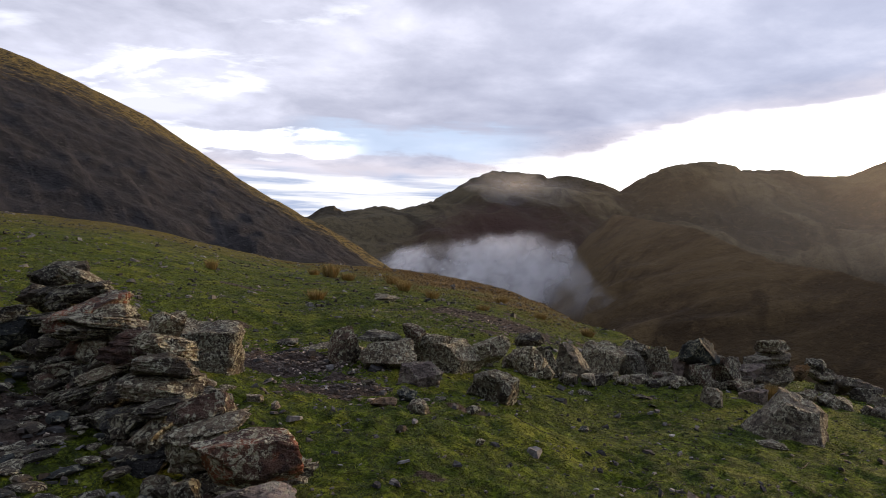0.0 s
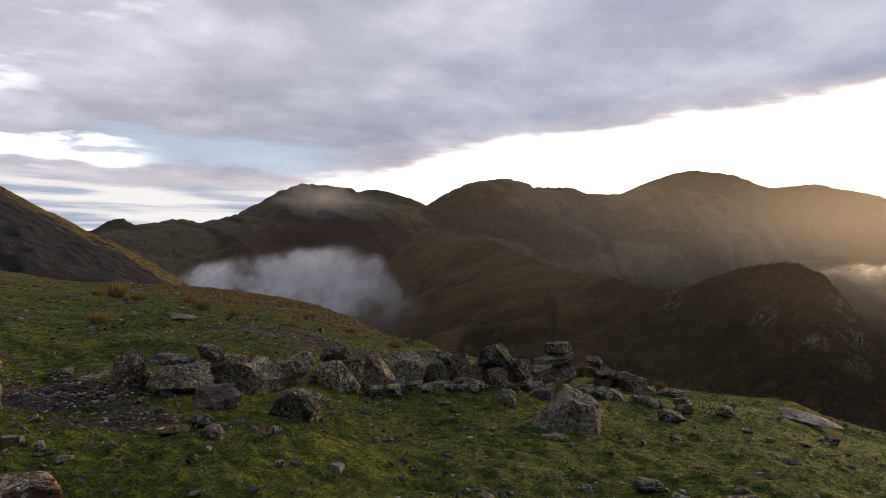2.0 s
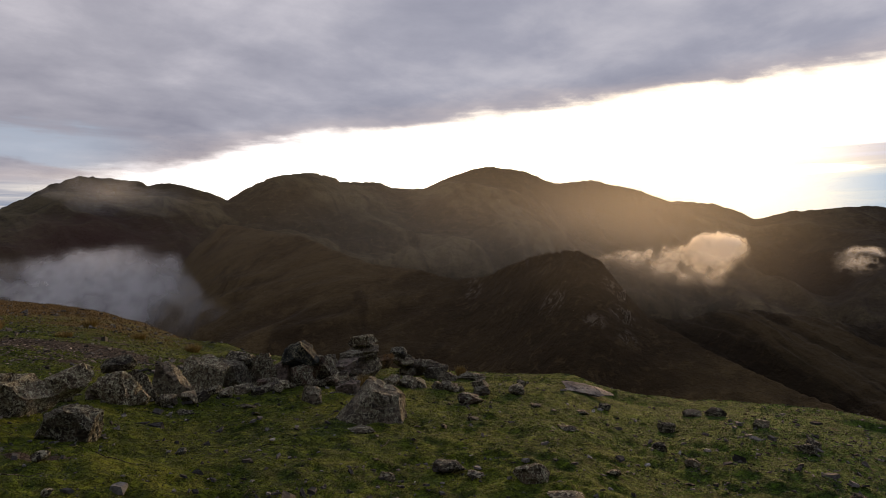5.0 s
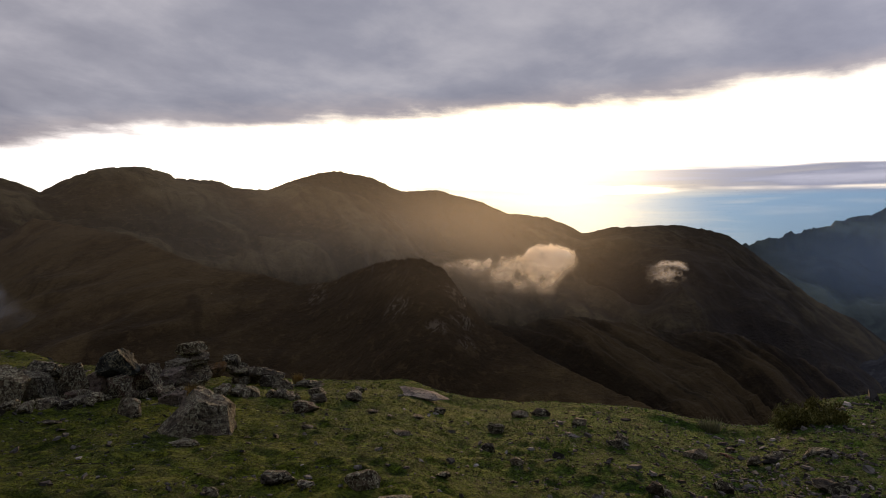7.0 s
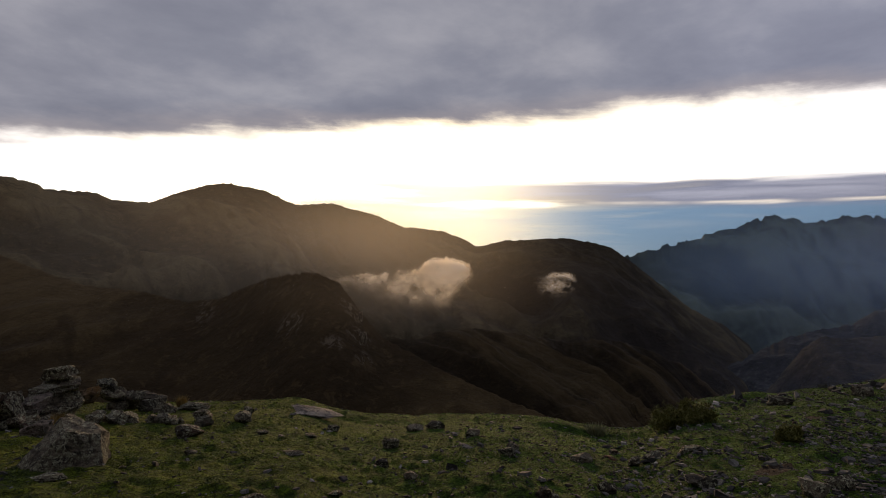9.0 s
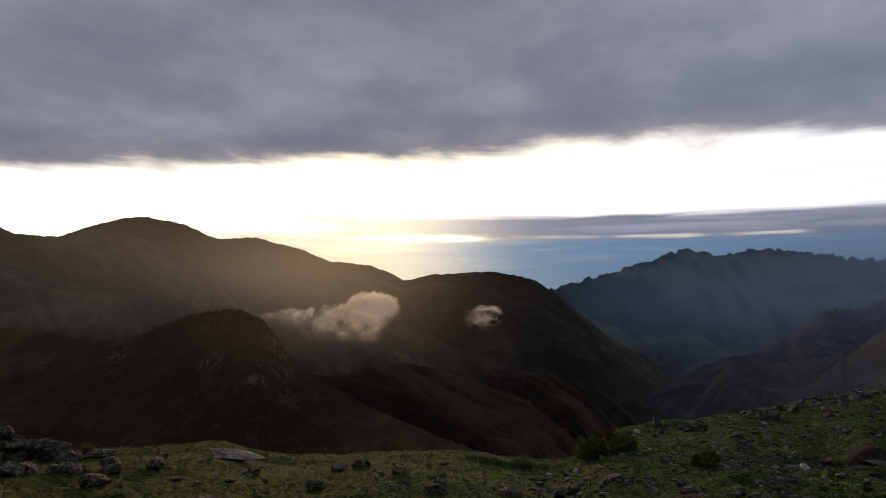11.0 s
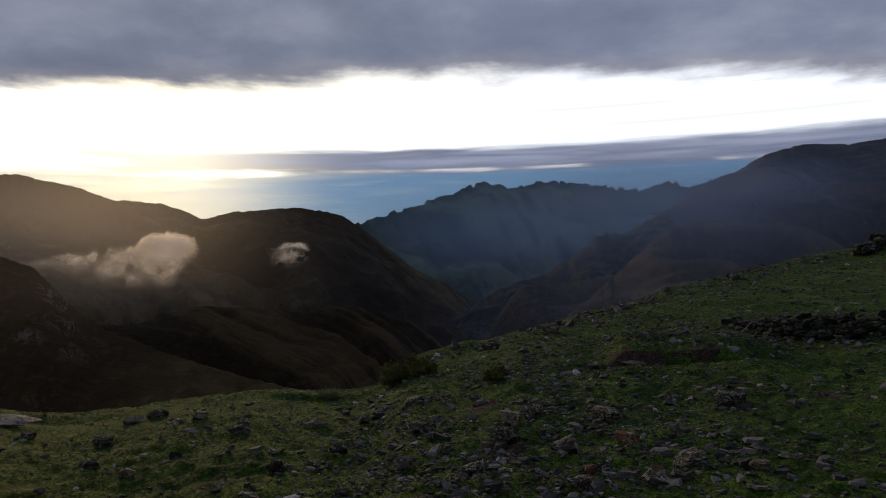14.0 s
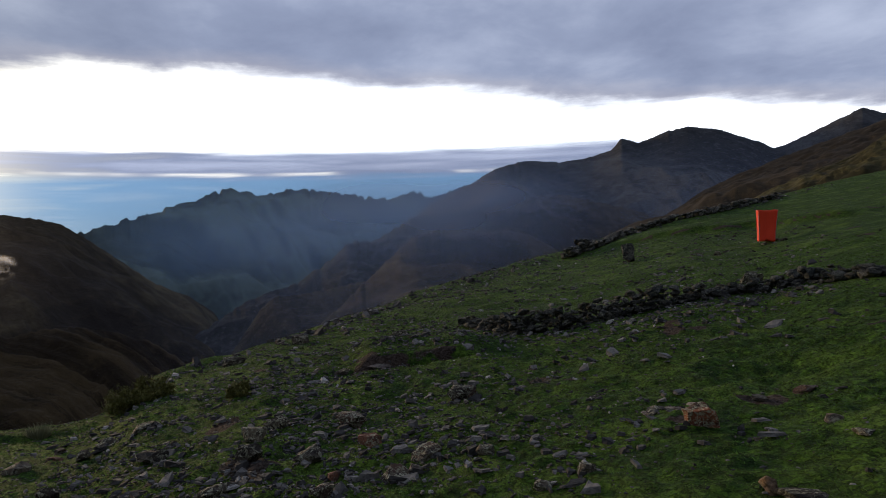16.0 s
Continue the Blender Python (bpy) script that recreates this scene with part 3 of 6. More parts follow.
def scree_material():
    m, k, b, p = material("scree_slope")
    a, c, d = k.noise(p, 0.06, 5, 0.6, 0.6), k.noise(p, 0.5, 5, 0.65), k.noise(p, 3.2, 4, 0.7)
    col = k.mix(k.span(c, 0.35, 0.65), (0.013, 0.0125, 0.013), (0.025, 0.023, 0.023))
    comb = k.t.nodes.new("ShaderNodeCombineXYZ")
    k.put(comb.inputs[0], attribute(k, "across")), k.put(comb.inputs[1], attribute(k, "down"))
    runs = k.noise(k.scaled(comb.outputs[0], (4.0, 0.6, 1)), 1.0, 5, 0.65, 0.4)
    col = k.mix(k.math("MULTIPLY", k.span(runs, 0.50, 0.66), 0.6), col, (0.040, 0.036, 0.034))
    red = k.math("MULTIPLY", k.span(attribute(k, "across"), -2.2, 1.5), k.span(attribute(k, "up"), 0.62, 0.25))
    col = k.mix(k.math("MULTIPLY", red, k.span(k.noise(p, 0.22, 5, 0.65), 0.42, 0.60)), col, (0.058, 0.030, 0.024))
    col = k.mix(k.math("MULTIPLY", k.span(k.noise(p, 1.7, 4, 0.72), 0.60, 0.68), 0.6), col, (0.085, 0.078, 0.073))
    grass = k.mix(k.span(d, 0.35, 0.65), (0.050, 0.039, 0.012), (0.185, 0.135, 0.042))
    grass = k.mix(k.span(k.noise(k.scaled(p, (1, 1, 2.5)), 1.1, 4, 0.7), 0.48, 0.60), grass, (0.022, 0.019, 0.012))
    at = k.math("ADD", attribute(k, "up"), k.math("ADD", k.math("MULTIPLY", k.math("SUBTRACT", a, 0.5), 0.45), k.math("MULTIPLY", k.math("SUBTRACT", c, 0.5), 0.5)))
    # terraces of turf across the upper slope
    ledges = k.span(k.noise(k.scaled(comb.outputs[0], (0.5, 9.0, 1)), 1.0, 4, 0.6, 0.4), 0.44, 0.56)
    col = k.mix(k.math("MULTIPLY", k.span(at, 0.66, 0.86), k.math("ADD", k.math("MULTIPLY", ledges, 0.75), k.span(at, 0.80, 0.92), clamp=True)), col, grass)
    finish(k, b, col, 0.95, k.math("ADD", c, k.math("MULTIPLY", d, 0.6)), 1.0, 0.4, 0.1)
    return m


scree_mat = scree_material()
ridge("scree_hill", scree_mat, [(-75, 16), (-50, 15), (-34.5, 11.94), (-32.5, 11.37), (-29.9, 10.44), (-24.8, 8.24), (-20.9, 5.85), (-17.3, 3.49), (-15, 2.15), (-12.1, 0.55), (-9.2, -0.84), (-7.2, -2.04), (-4.2, -3.96), (-2, -6)],
      [(-75, 150), (-20, 130), (-2, 80)], [(-75, 46), (-27, 44), (-13, 41), (-2, 39)], -3.0, 500, "dark scree hillside with a yellow grassy crest", 0.9, 9, 73, grain=0.45)
# an unseen hillside added behind the viewer to cut the fill light
ridge("hill_above_pasture", back_mat, [(150, 9), (165, 17), (180, 25), (205, 30), (245, 29), (270, 23), (287, 16)], [(150, 170), (287, 150)], [(150, 72), (287, 62)], 4, 220,
      "unseen brown hillside added behind the viewer, blocking low sky light", 4, 20, 103, grain=1.0)


# ---- rocks ----
def rock_material(name, dark, light, lichen, warm=None):
    m, k, b, p = material(name)
    rnd = k.t.nodes.new("ShaderNodeObjectInfo").outputs["Random"]
    mv = k.t.nodes.new("ShaderNodeVectorMath")
    mv.operation = "ADD"
    k.link(p, mv.inputs[0])
    comb = k.t.nodes.new("ShaderNodeCombineXYZ")
    for s in comb.inputs:
        k.put(s, k.math("MULTIPLY", rnd, 37.0))
    k.link(comb.outputs[0], mv.inputs[1])
    q = mv.outputs[0]
    a, c, d = k.noise(q, 2.6, 5, 0.65), k.noise(q, 14, 5, 0.7), k.noise(q, 60, 3, 0.6)
    strata = k.noise(k.scaled(q, (2.0, 2.0, 22.0)), 1.0, 4, 0.6, 0.3)
    col = k.mix(k.span(k.math("ADD", k.math("MULTIPLY", a, 0.6), k.math("MULTIPLY", strata, 0.4)), 0.38, 0.62), dark, light)
    col = k.mix(k.math("MULTIPLY", k.span(c, 0.46, 0.62), 0.85), col, tuple(0.3 * v for v in dark))
    if warm:
        col = k.mix(k.math("MULTIPLY", k.span(k.noise(q, 3.3, 4, 0.6), 0.48, 0.60), 0.85), col, warm)
    zone = k.noise(q, 3.5, 4, 0.6, 0.6)
    crust = k.math("MULTIPLY", k.span(k.noise(q, 27, 6, 0.74, 0.8), 0.50, 0.55), k.span(zone, 0.60 - lichen * 0.25, 0.66 - lichen * 0.25))
    ring = k.math("MULTIPLY", k.span(k.math("ADD", k.voronoi(q, 11.0), k.math("MULTIPLY", c, 0.45)), 0.46, 0.38), k.span(zone, 0.60, 0.68))
    fleck = k.math("MULTIPLY", k.span(k.noise(q, 55, 4, 0.7), 0.60, 0.64), k.span(k.noise(q, 6, 3, 0.6), 0.62 - lichen * 0.2, 0.70 - lichen * 0.2))
    col = k.mix(k.math("MULTIPLY", k.math("MAXIMUM", k.math("MAXIMUM", crust, k.math("MULTIPLY", ring, lichen)), fleck), min(1.0, 0.35 + lichen * 0.6)), col, k.mix(k.span(c, 0.3, 0.7), (0.20, 0.20, 0.125), (0.50, 0.50, 0.38)))
    col = k.mix(1.0, col, k.mix(rnd, (0.72, 0.72, 0.72), (1.2, 1.16, 1.1)), "MULTIPLY")
    h = k.math("ADD", k.math("ADD", k.math("MULTIPLY", c, 0.9), k.math("MULTIPLY", d, 0.3)), k.math("ADD", k.math("MULTIPLY", strata, 0.5), k.math("MULTIPLY", k.noise(q, 30, 5, 0.7), 0.6)))
    finish(k, b, col, 0.85, h, 1.0, 0.045, 0.3)
    return m


ROCK = {
    "d": rock_material("dark_slate", (0.020, 0.016, 0.011), (0.080, 0.066, 0.047), 0.7),
    "l": rock_material("lichen_rock", (0.044, 0.034, 0.022), (0.148, 0.117, 0.078), 0.95),
    "r": rock_material("red_brown_rock", (0.060, 0.038, 0.030), (0.150, 0.092, 0.068), 0.45, (0.185, 0.085, 0.052)),
    "b": rock_material("brown_lichen_rock", (0.034, 0.026, 0.021), (0.094, 0.068, 0.050), 0.9, (0.105, 0.060, 0.042)),
    "R": rock_material("rust_red_rock", (0.044, 0.026, 0.020), (0.105, 0.058, 0.040), 0.8, (0.26, 0.092, 0.044)),
    "g": rock_material("grey_rock", (0.054, 0.045, 0.034), (0.170, 0.143, 0.106), 0.7),
    "n": rock_material("neutral_grey_slate", (0.026, 0.027, 0.027), (0.100, 0.100, 0.096), 0.5),
    "w": rock_material("pale_grey_rock", (0.185, 0.160, 0.142), (0.42, 0.37, 0.325), 0.2),
    "p": rock_material("pale_pinkish_rock", (0.095, 0.078, 0.068), (0.235, 0.195, 0.170), 0.4),
    "o": rock_material("tan_rock", (0.120, 0.080, 0.050), (0.290, 0.205, 0.130), 0.3, (0.22, 0.12, 0.04)),
    "k": rock_material("blackish_green_rock", (0.018, 0.022, 0.022), (0.045, 0.055, 0.052), 0.35),
}
ROCK_LABEL = {"d": "dark slate", "l": "grey lichen-covered", "r": "reddish brown", "b": "brown lichen-spotted", "R": "rust-red", "g": "weathered grey", "w": "pale grey", "n": "dull grey", "p": "pale pinkish", "o": "tan", "k": "blackish green"}

SPHERES = {}


def sphere(level):
    if level not in SPHERES:
        bm = bmesh.new()
        bmesh.ops.create_icosphere(bm, subdivisions=level + 1, radius=1.0)
        SPHERES[level] = (np.array([v.co[:] for v in bm.verts]), [[v.index for v in f.verts] for f in bm.faces])
        bm.free()
    return SPHERES[level]


def rock_points(rng, w, d, h, level, slab=0.0, planes=None):
    """An angular stone: a ball cut flat by planes with crisp arrises, split into ledges and chipped, brought to the size asked for."""
    v, faces = sphere(level)
    v = v.copy()
    if planes is None:
        n = rng.normal(size=(rng.integers(9, 14), 3))
        block = np.array([(1, 0, 0), (-1, 0, 0), (0, 1, 0), (0, -1, 0), (0, 0, 1), (0, 0, -1.0)]) + rng.normal(0, 0.32, (6, 3))
        n = np.vstack((n / np.linalg.norm(n, axis=1)[:, None], block / np.linalg.norm(block, axis=1)[:, None]))
        off = np.concatenate((rng.uniform(0.50, 0.68, len(n) - 6), rng.uniform(0.46, 0.64, 6)))
    else:
        planes = np.array(planes, float)
        n, off = planes[:, :3] / np.linalg.norm(planes[:, :3], axis=1)[:, None], planes[:, 3]
    reach = np.maximum(v @ n.T, 1e-6) / off
    order = np.argsort(-reach, axis=1)
    rows = np.arange(len(v))
    first, second = order[:, 0], order[:, 1]
    v /= np.maximum(reach[rows, first], 1.0)[:, None]
    # points close to an arris are drawn on to it
    close = reach[rows, second] / reach[rows, first] > 1 - 0.9 / 2 ** level
    a, b = n[first], n[second]
    gap = off[second] - np.sum(v * b, 1)
    c = np.sum(a * b, 1)
    slide = (b - c[:, None] * a) * (gap / np.maximum(1 - c * c, 0.15))[:, None]
    v = np.where(close[:, None], v + slide, v)
    if level >= 2:
        s = rng.uniform(0, 50, 3)
        rough = fbm(v[:, 0] * 7 + s[0] + v[:, 2] * 2, v[:, 1] * 7 + s[1] - v[:, 2] * 3, 4, int(s[2]))
        chips = fbm(v[:, 0] * 2.6 + s[1] - v[:, 2], v[:, 1] * 2.6 + s[2] + v[:, 2] * 2, 3, int(s[0]))
        chips = np.floor(chips * 6 + 0.5 * rough) / 6
        lump = fbm(v[:, 0] * 1.6 + s[2] + v[:, 2], v[:, 1] * 1.6 + s[0], 2, int(s[1]))
        v *= (1 + 0.08 * lump + 0.05 * rough + 0.15 * chips)[:, None]
        # ledges where the beds of the rock have split
        bed = (v[:, 2] + 0.10 * v[:, 0] + 0.05 * rough) * (4 + 5 * slab) + s[0]
        k = np.floor(bed).astype(np.int64)
        step = lattice(k, k * 0, int(s[1])) - 0.5
        notch = np.clip(1 - np.abs(bed - k - 0.5) * 2.0, 0, 1) < 0.22
        v[:, :2] *= (1 + (0.01 + 0.25 * slab) * step - (0.06 * slab) * notch)[:, None]
    lo, hi = v.min(0), v.max(0)
    return (v - (lo + hi) / 2) / (hi - lo) * np.array([w, d, h]), faces


def rock_mesh(name, rng, w, d, h, level, mat, slab=0.0, planes=None):
    v, faces = rock_points(rng, w, d, h, level, slab, planes)
    me = bpy.data.meshes.new(name)
    me.from_pydata(v.tolist(), [], faces)
    me.polygons.foreach_set("use_smooth", np.ones(len(faces), bool))
    me.set_sharp_from_angle(angle=radians(24))
    me.materials.append(mat)
    return me


RNG = np.random.default_rng(7)


def thing(name, x, y, label, category, group=""):
    e = new(name)
    e.empty_display_size = 0.1
    e.location = (x, y, height(x, y))
    return tagged(e, label, category, group)


def wall_stone(parent, x, y, z, w, d, h, turn, kind, level=3, slab=0.5, tilt=None):
    """One stone of a wall or cairn, its middle at x, y, z."""
    ob = new("stone", rock_mesh("stone", RNG, w, d, h, level, ROCK[kind], slab))
    ob.parent = parent
    lean = RNG.uniform(-9, 9, 2)
    ob.matrix_basis = Matrix.Translation(-parent.location) @ pose(x, y, z, lean[0], lean[1] if tilt is None else tilt, turn - math.degrees(math.atan2(x, y)))
    return ob


def loose_stone(x, y, w, d, h, turn, kind):
    ob = new("stone" if max(w, d) < 0.45 else "boulder", rock_mesh("stone", RNG, w, d, h, 4 if w > 0.3 else 3 if w > 0.14 else 2, ROCK[kind], 0.7 if h < 0.45 * w else 0.12))
    lean = RNG.uniform(-7, 7, 2)
    ob.matrix_basis = pose(x, y, height(x, y) + (0.30 if h < 0.2 else 0.18) * h, lean[0], lean[1], turn)
    size = "small" if w < 0.2 else "large" if w > 0.5 else "fist-sized" if w < 0.12 else "angular"
    shape = "flat slab" if h < 0.42 * w else "stone"
    return tagged(ob, "%s %s %s lying on the pasture" % (size, ROCK_LABEL[kind], shape), "stone" if max(w, d) < 0.45 else "boulder", "loose stones")


near_wall = thing("dry_stone_wall", -2.1, 4.7, "ruined dry stone wall of lichen-covered layered rocks", "wall")
wall_stone(near_wall, -3.32, 5.89, 1.11, 0.48, 0.29, 0.22, RNG.uniform(-14, 14), 'd', level=4, slab=0.3, tilt=-12)
wall_stone(near_wall, -2.96, 5.59, 1.11, 0.42, 0.25, 0.13, RNG.uniform(-14, 14), 'l', level=4, slab=0.6, tilt=25)
wall_stone(near_wall, -3.56, 6.03, 0.89, 0.42, 0.25, 0.30, RNG.uniform(-14, 14), 'd', level=4, slab=0.3, tilt=10)
wall_stone(near_wall, -2.94, 5.53, 0.97, 0.51, 0.30, 0.20, RNG.uniform(-14, 14), 'd', level=4, slab=0.6, tilt=-6)
wall_stone(near_wall, -2.75, 5.33, 0.87, 0.67, 0.40, 0.23, RNG.uniform(-14, 14), 'R', level=4, slab=0.5, tilt=-14)
wall_stone(near_wall, -2.43, 5.09, 0.91, 0.30, 0.18, 0.12, RNG.uniform(-14, 14), 'l', level=4, slab=0.3, tilt=4)
wall_stone(near_wall, -3.60, 5.74, 0.59, 0.62, 0.37, 0.38, RNG.uniform(-14, 14), 'k', level=4, slab=0.3, tilt=-6)
wall_stone(near_wall, -3.67, 5.72, 0.76, 0.45, 0.27, 0.18, RNG.uniform(-14, 14), 'd', level=4, slab=0.7, tilt=0)
wall_stone(near_wall, -2.48, 5.10, 0.83, 0.74, 0.44, 0.11, RNG.uniform(-14, 14), 'l', level=4, slab=0.9, tilt=8)
wall_stone(near_wall, -2.55, 5.11, 0.75, 0.70, 0.42, 0.12, RNG.uniform(-14, 14), 'd', level=4, slab=0.9, tilt=4)
wall_stone(near_wall, -3.12, 5.54, 0.69, 0.26, 0.15, 0.19, RNG.uniform(-14, 14), 'b', level=4, slab=0.3, tilt=20)
wall_stone(near_wall, -3.15, 5.47, 0.47, 0.35, 0.27, 0.35, RNG.uniform(-14, 14), 'd', level=4, slab=0.4, tilt=6)
wall_stone(near_wall, -2.08, 4.71, 0.73, 0.51, 0.31, 0.29, RNG.uniform(-14, 14), 'r', level=4, slab=0.6, tilt=2)
wall_stone(near_wall, -1.79, 4.47, 0.78, 0.45, 0.27, 0.17, RNG.uniform(-14, 14), 'l', level=4, slab=0.8, tilt=8)
wall_stone(near_wall, -2.56, 5.04, 0.61, 0.23, 0.15, 0.19, RNG.uniform(-14, 14), 'l', level=4, slab=0.3, tilt=-10)
wall_stone(near_wall, -2.80, 5.21, 0.55, 0.18, 0.17, 0.21, RNG.uniform(-14, 14), 'r', level=4, slab=0.4, tilt=30)
wall_stone(near_wall, -2.31, 4.80, 0.53, 0.48, 0.29, 0.10, RNG.uniform(-14, 14), 'l', level=4, slab=0.8, tilt=-16)
wall_stone(near_wall, -1.72, 4.36, 0.68, 0.43, 0.26, 0.17, RNG.uniform(-14, 14), 'l', level=4, slab=0.7, tilt=4)
wall_stone(near_wall, -2.32, 4.75, 0.44, 0.57, 0.34, 0.11, RNG.uniform(-14, 14), 'd', level=4, slab=0.9, tilt=-16)
wall_stone(near_wall, -1.96, 4.50, 0.53, 0.45, 0.27, 0.12, RNG.uniform(-14, 14), 'd', level=4, slab=0.9, tilt=-20)
wall_stone(near_wall, -1.73, 4.29, 0.55, 0.52, 0.31, 0.16, RNG.uniform(-14, 14), 'l', level=4, slab=0.8, tilt=5)
wall_stone(near_wall, -2.25, 4.64, 0.35, 0.32, 0.19, 0.21, RNG.uniform(-14, 14), 'd', level=4, slab=0.6, tilt=-40)
wall_stone(near_wall, -1.65, 4.18, 0.48, 0.45, 0.27, 0.08, RNG.uniform(-14, 14), 'd', level=4, slab=0.9, tilt=-10)
wall_stone(near_wall, -1.35, 3.97, 0.52, 0.38, 0.23, 0.21, RNG.uniform(-14, 14), 'b', level=4, slab=0.3, tilt=-2)
wall_stone(near_wall, -2.03, 4.43, 0.31, 0.35, 0.21, 0.17, RNG.uniform(-14, 14), 'n', level=4, slab=0.5, tilt=-12)
wall_stone(near_wall, -1.67, 4.11, 0.33, 0.34, 0.20, 0.18, RNG.uniform(-14, 14), 'l', level=4, slab=0.6, tilt=-35)
wall_stone(near_wall, -1.26, 3.82, 0.44, 0.52, 0.31, 0.11, RNG.uniform(-14, 14), 'l', level=4, slab=0.8, tilt=-14)
wall_stone(near_wall, -2.17, 4.44, 0.15, 0.49, 0.29, 0.13, RNG.uniform(-14, 14), 'd', level=4, slab=0.9, tilt=-16)
wall_stone(near_wall, -2.03, 4.38, 0.23, 0.27, 0.16, 0.14, RNG.uniform(-14, 14), 'd', level=4, slab=0.5, tilt=-30)
wall_stone(near_wall, -2.60, 4.88, 0.24, 0.30, 0.18, 0.18, RNG.uniform(-14, 14), 'd', level=4, slab=0.6, tilt=-12)
wall_stone(near_wall, -2.47, 4.67, 0.10, 0.33, 0.20, 0.20, RNG.uniform(-14, 14), 'r', level=4, slab=0.5, tilt=-25)
wall_stone(near_wall, -1.34, 3.79, 0.33, 0.29, 0.19, 0.24, RNG.uniform(-14, 14), 'l', level=4, slab=0.5, tilt=-10)
wall_stone(near_wall, -1.74, 4.08, 0.16, 0.35, 0.21, 0.19, RNG.uniform(-14, 14), 'n', level=4, slab=0.8, tilt=-6)
wall_stone(near_wall, -2.05, 4.29, 0.04, 0.35, 0.21, 0.11, RNG.uniform(-14, 14), 'd', level=4, slab=0.6, tilt=-20)
wall_stone(near_wall, -1.94, 4.18, -0.07, 0.37, 0.22, 0.15, RNG.uniform(-14, 14), 'r', level=4, slab=0.6, tilt=40)
wall_stone(near_wall, -1.54, 3.83, 0.08, 0.22, 0.17, 0.22, RNG.uniform(-14, 14), 'l', level=4, slab=0.4, tilt=10)
wall_stone(near_wall, -1.29, 3.60, 0.16, 0.20, 0.17, 0.21, RNG.uniform(-14, 14), 'l', level=4, slab=0.4, tilt=-8)
wall_stone(near_wall, -0.82, 3.21, 0.33, 0.39, 0.23, 0.13, RNG.uniform(-14, 14), 'p', level=4, slab=0.9, tilt=-4)
wall_stone(near_wall, -2.45, 4.65, -0.12, 0.26, 0.20, 0.26, RNG.uniform(-14, 14), 'd', level=4, slab=0.5, tilt=20)
wall_stone(near_wall, -3.11, 5.38, 0.35, 0.28, 0.19, 0.25, RNG.uniform(-14, 14), 'd', level=4, slab=0.5, tilt=-6)
wall_stone(near_wall, -0.97, 3.58, 0.40, 0.59, 0.35, 0.33, RNG.uniform(-14, 14), 'R', level=4, slab=0.15, tilt=14)
wall_stone(near_wall, -1.80, 4.53, 0.89, 0.23, 0.17, 0.22, RNG.uniform(-14, 14), 'l', level=4, slab=0.3, tilt=-6)
# the core of the ruined wall, dark stone colours standing in for gap shade
for i in range(280):
    s = RNG.uniform(0.0, 1.0)
    top = 0.24 + 0.62 * s
    up = RNG.uniform(0.0, 1.0)
    back = RNG.uniform(0.04, 0.40) - 0.36 * (1 - up)
    x, y = -0.98 - 2.5 * s + 0.64 * back, 3.72 + 2.25 * s + 0.77 * back
    size = RNG.uniform(0.16, 0.34)
    wall_stone(near_wall, x, y, height(x, y) + 0.03 + up * top * 0.82, size, size * 0.8, size * RNG.uniform(0.25, 0.5), RNG.uniform(-60, 60), "ddbdd"[i % 5], level=2, slab=0.7)
# rubble fallen along its foot, its colours darkened for the shade of the wall
for i in range(150):
    s = RNG.uniform(0.05, 1.1)
    back = -RNG.uniform(0.30, 1.25)
    x, y = -0.98 - 2.5 * s + 0.64 * back, 3.72 + 2.25 * s + 0.77 * back
    size = RNG.uniform(0.06, 0.20)
    wall_stone(near_wall, x, y, height(x, y) + 0.10 * size + 0.16 * max(0, 0.7 + back), size, size * 0.7, size * RNG.uniform(0.16, 0.36), RNG.uniform(-90, 90), "ddkdd"[i % 5], level=1)

boulder_row = thing("boulder_wall", 3.0, 9.6, "old tumbled wall of big grey lichen-covered boulders", "wall")
block = new("stone", rock_mesh("stone", np.random.default_rng(5), 0.92, 0.62, 0.74, 4, ROCK["l"], 0.12,
            [(0, -0.06, 1, 0.50), (1, -0.1, 0.08, 0.58), (-1, -0.1, 0.12, 0.56), (0.05, -1, 0.14, 0.52), (0, 1, 0.1, 0.55), (0, 0, -1, 0.6), (0.8, -0.8, 0.2, 0.68), (-0.7, -0.8, 0.5, 0.66), (0.9, 0, 0.7, 0.70)]))
block.parent = boulder_row
block.matrix_basis = Matrix.Translation(-boulder_row.location) @ pose(-2.50, 7.00, 0.17, 2, 3, 14)
wall_stone(boulder_row, -2.75, 6.74, 0.54, 0.38, 0.27, 0.29, 21, 'l', slab=0.1)
wall_stone(boulder_row, -1.23, 8.47, 0.01, 0.39, 0.38, 0.64, 8, 'b', level=4, slab=0.1)
wall_stone(boulder_row, -0.63, 8.30, -0.04, 0.80, 0.56, 0.51, -23, 'l', level=4, slab=0.1)
wall_stone(boulder_row, -0.35, 8.55, 0.24, 0.32, 0.23, 0.24, -10, 'b', level=4, slab=0.1)
wall_stone(boulder_row, -0.06, 8.62, 0.10, 0.48, 0.33, 0.29, 24, 'l', level=4, slab=0.1)
wall_stone(boulder_row, 0.11, 8.74, -0.15, 0.93, 0.65, 0.59, -9, 'l', level=4, slab=0.1)
wall_stone(boulder_row, 0.64, 8.95, -0.04, 0.60, 0.42, 0.42, 18, 'l', level=4, slab=0.1)
wall_stone(boulder_row, 1.24, 9.56, -0.33, 0.57, 0.40, 0.55, -25, 'l', level=4, slab=0.1)
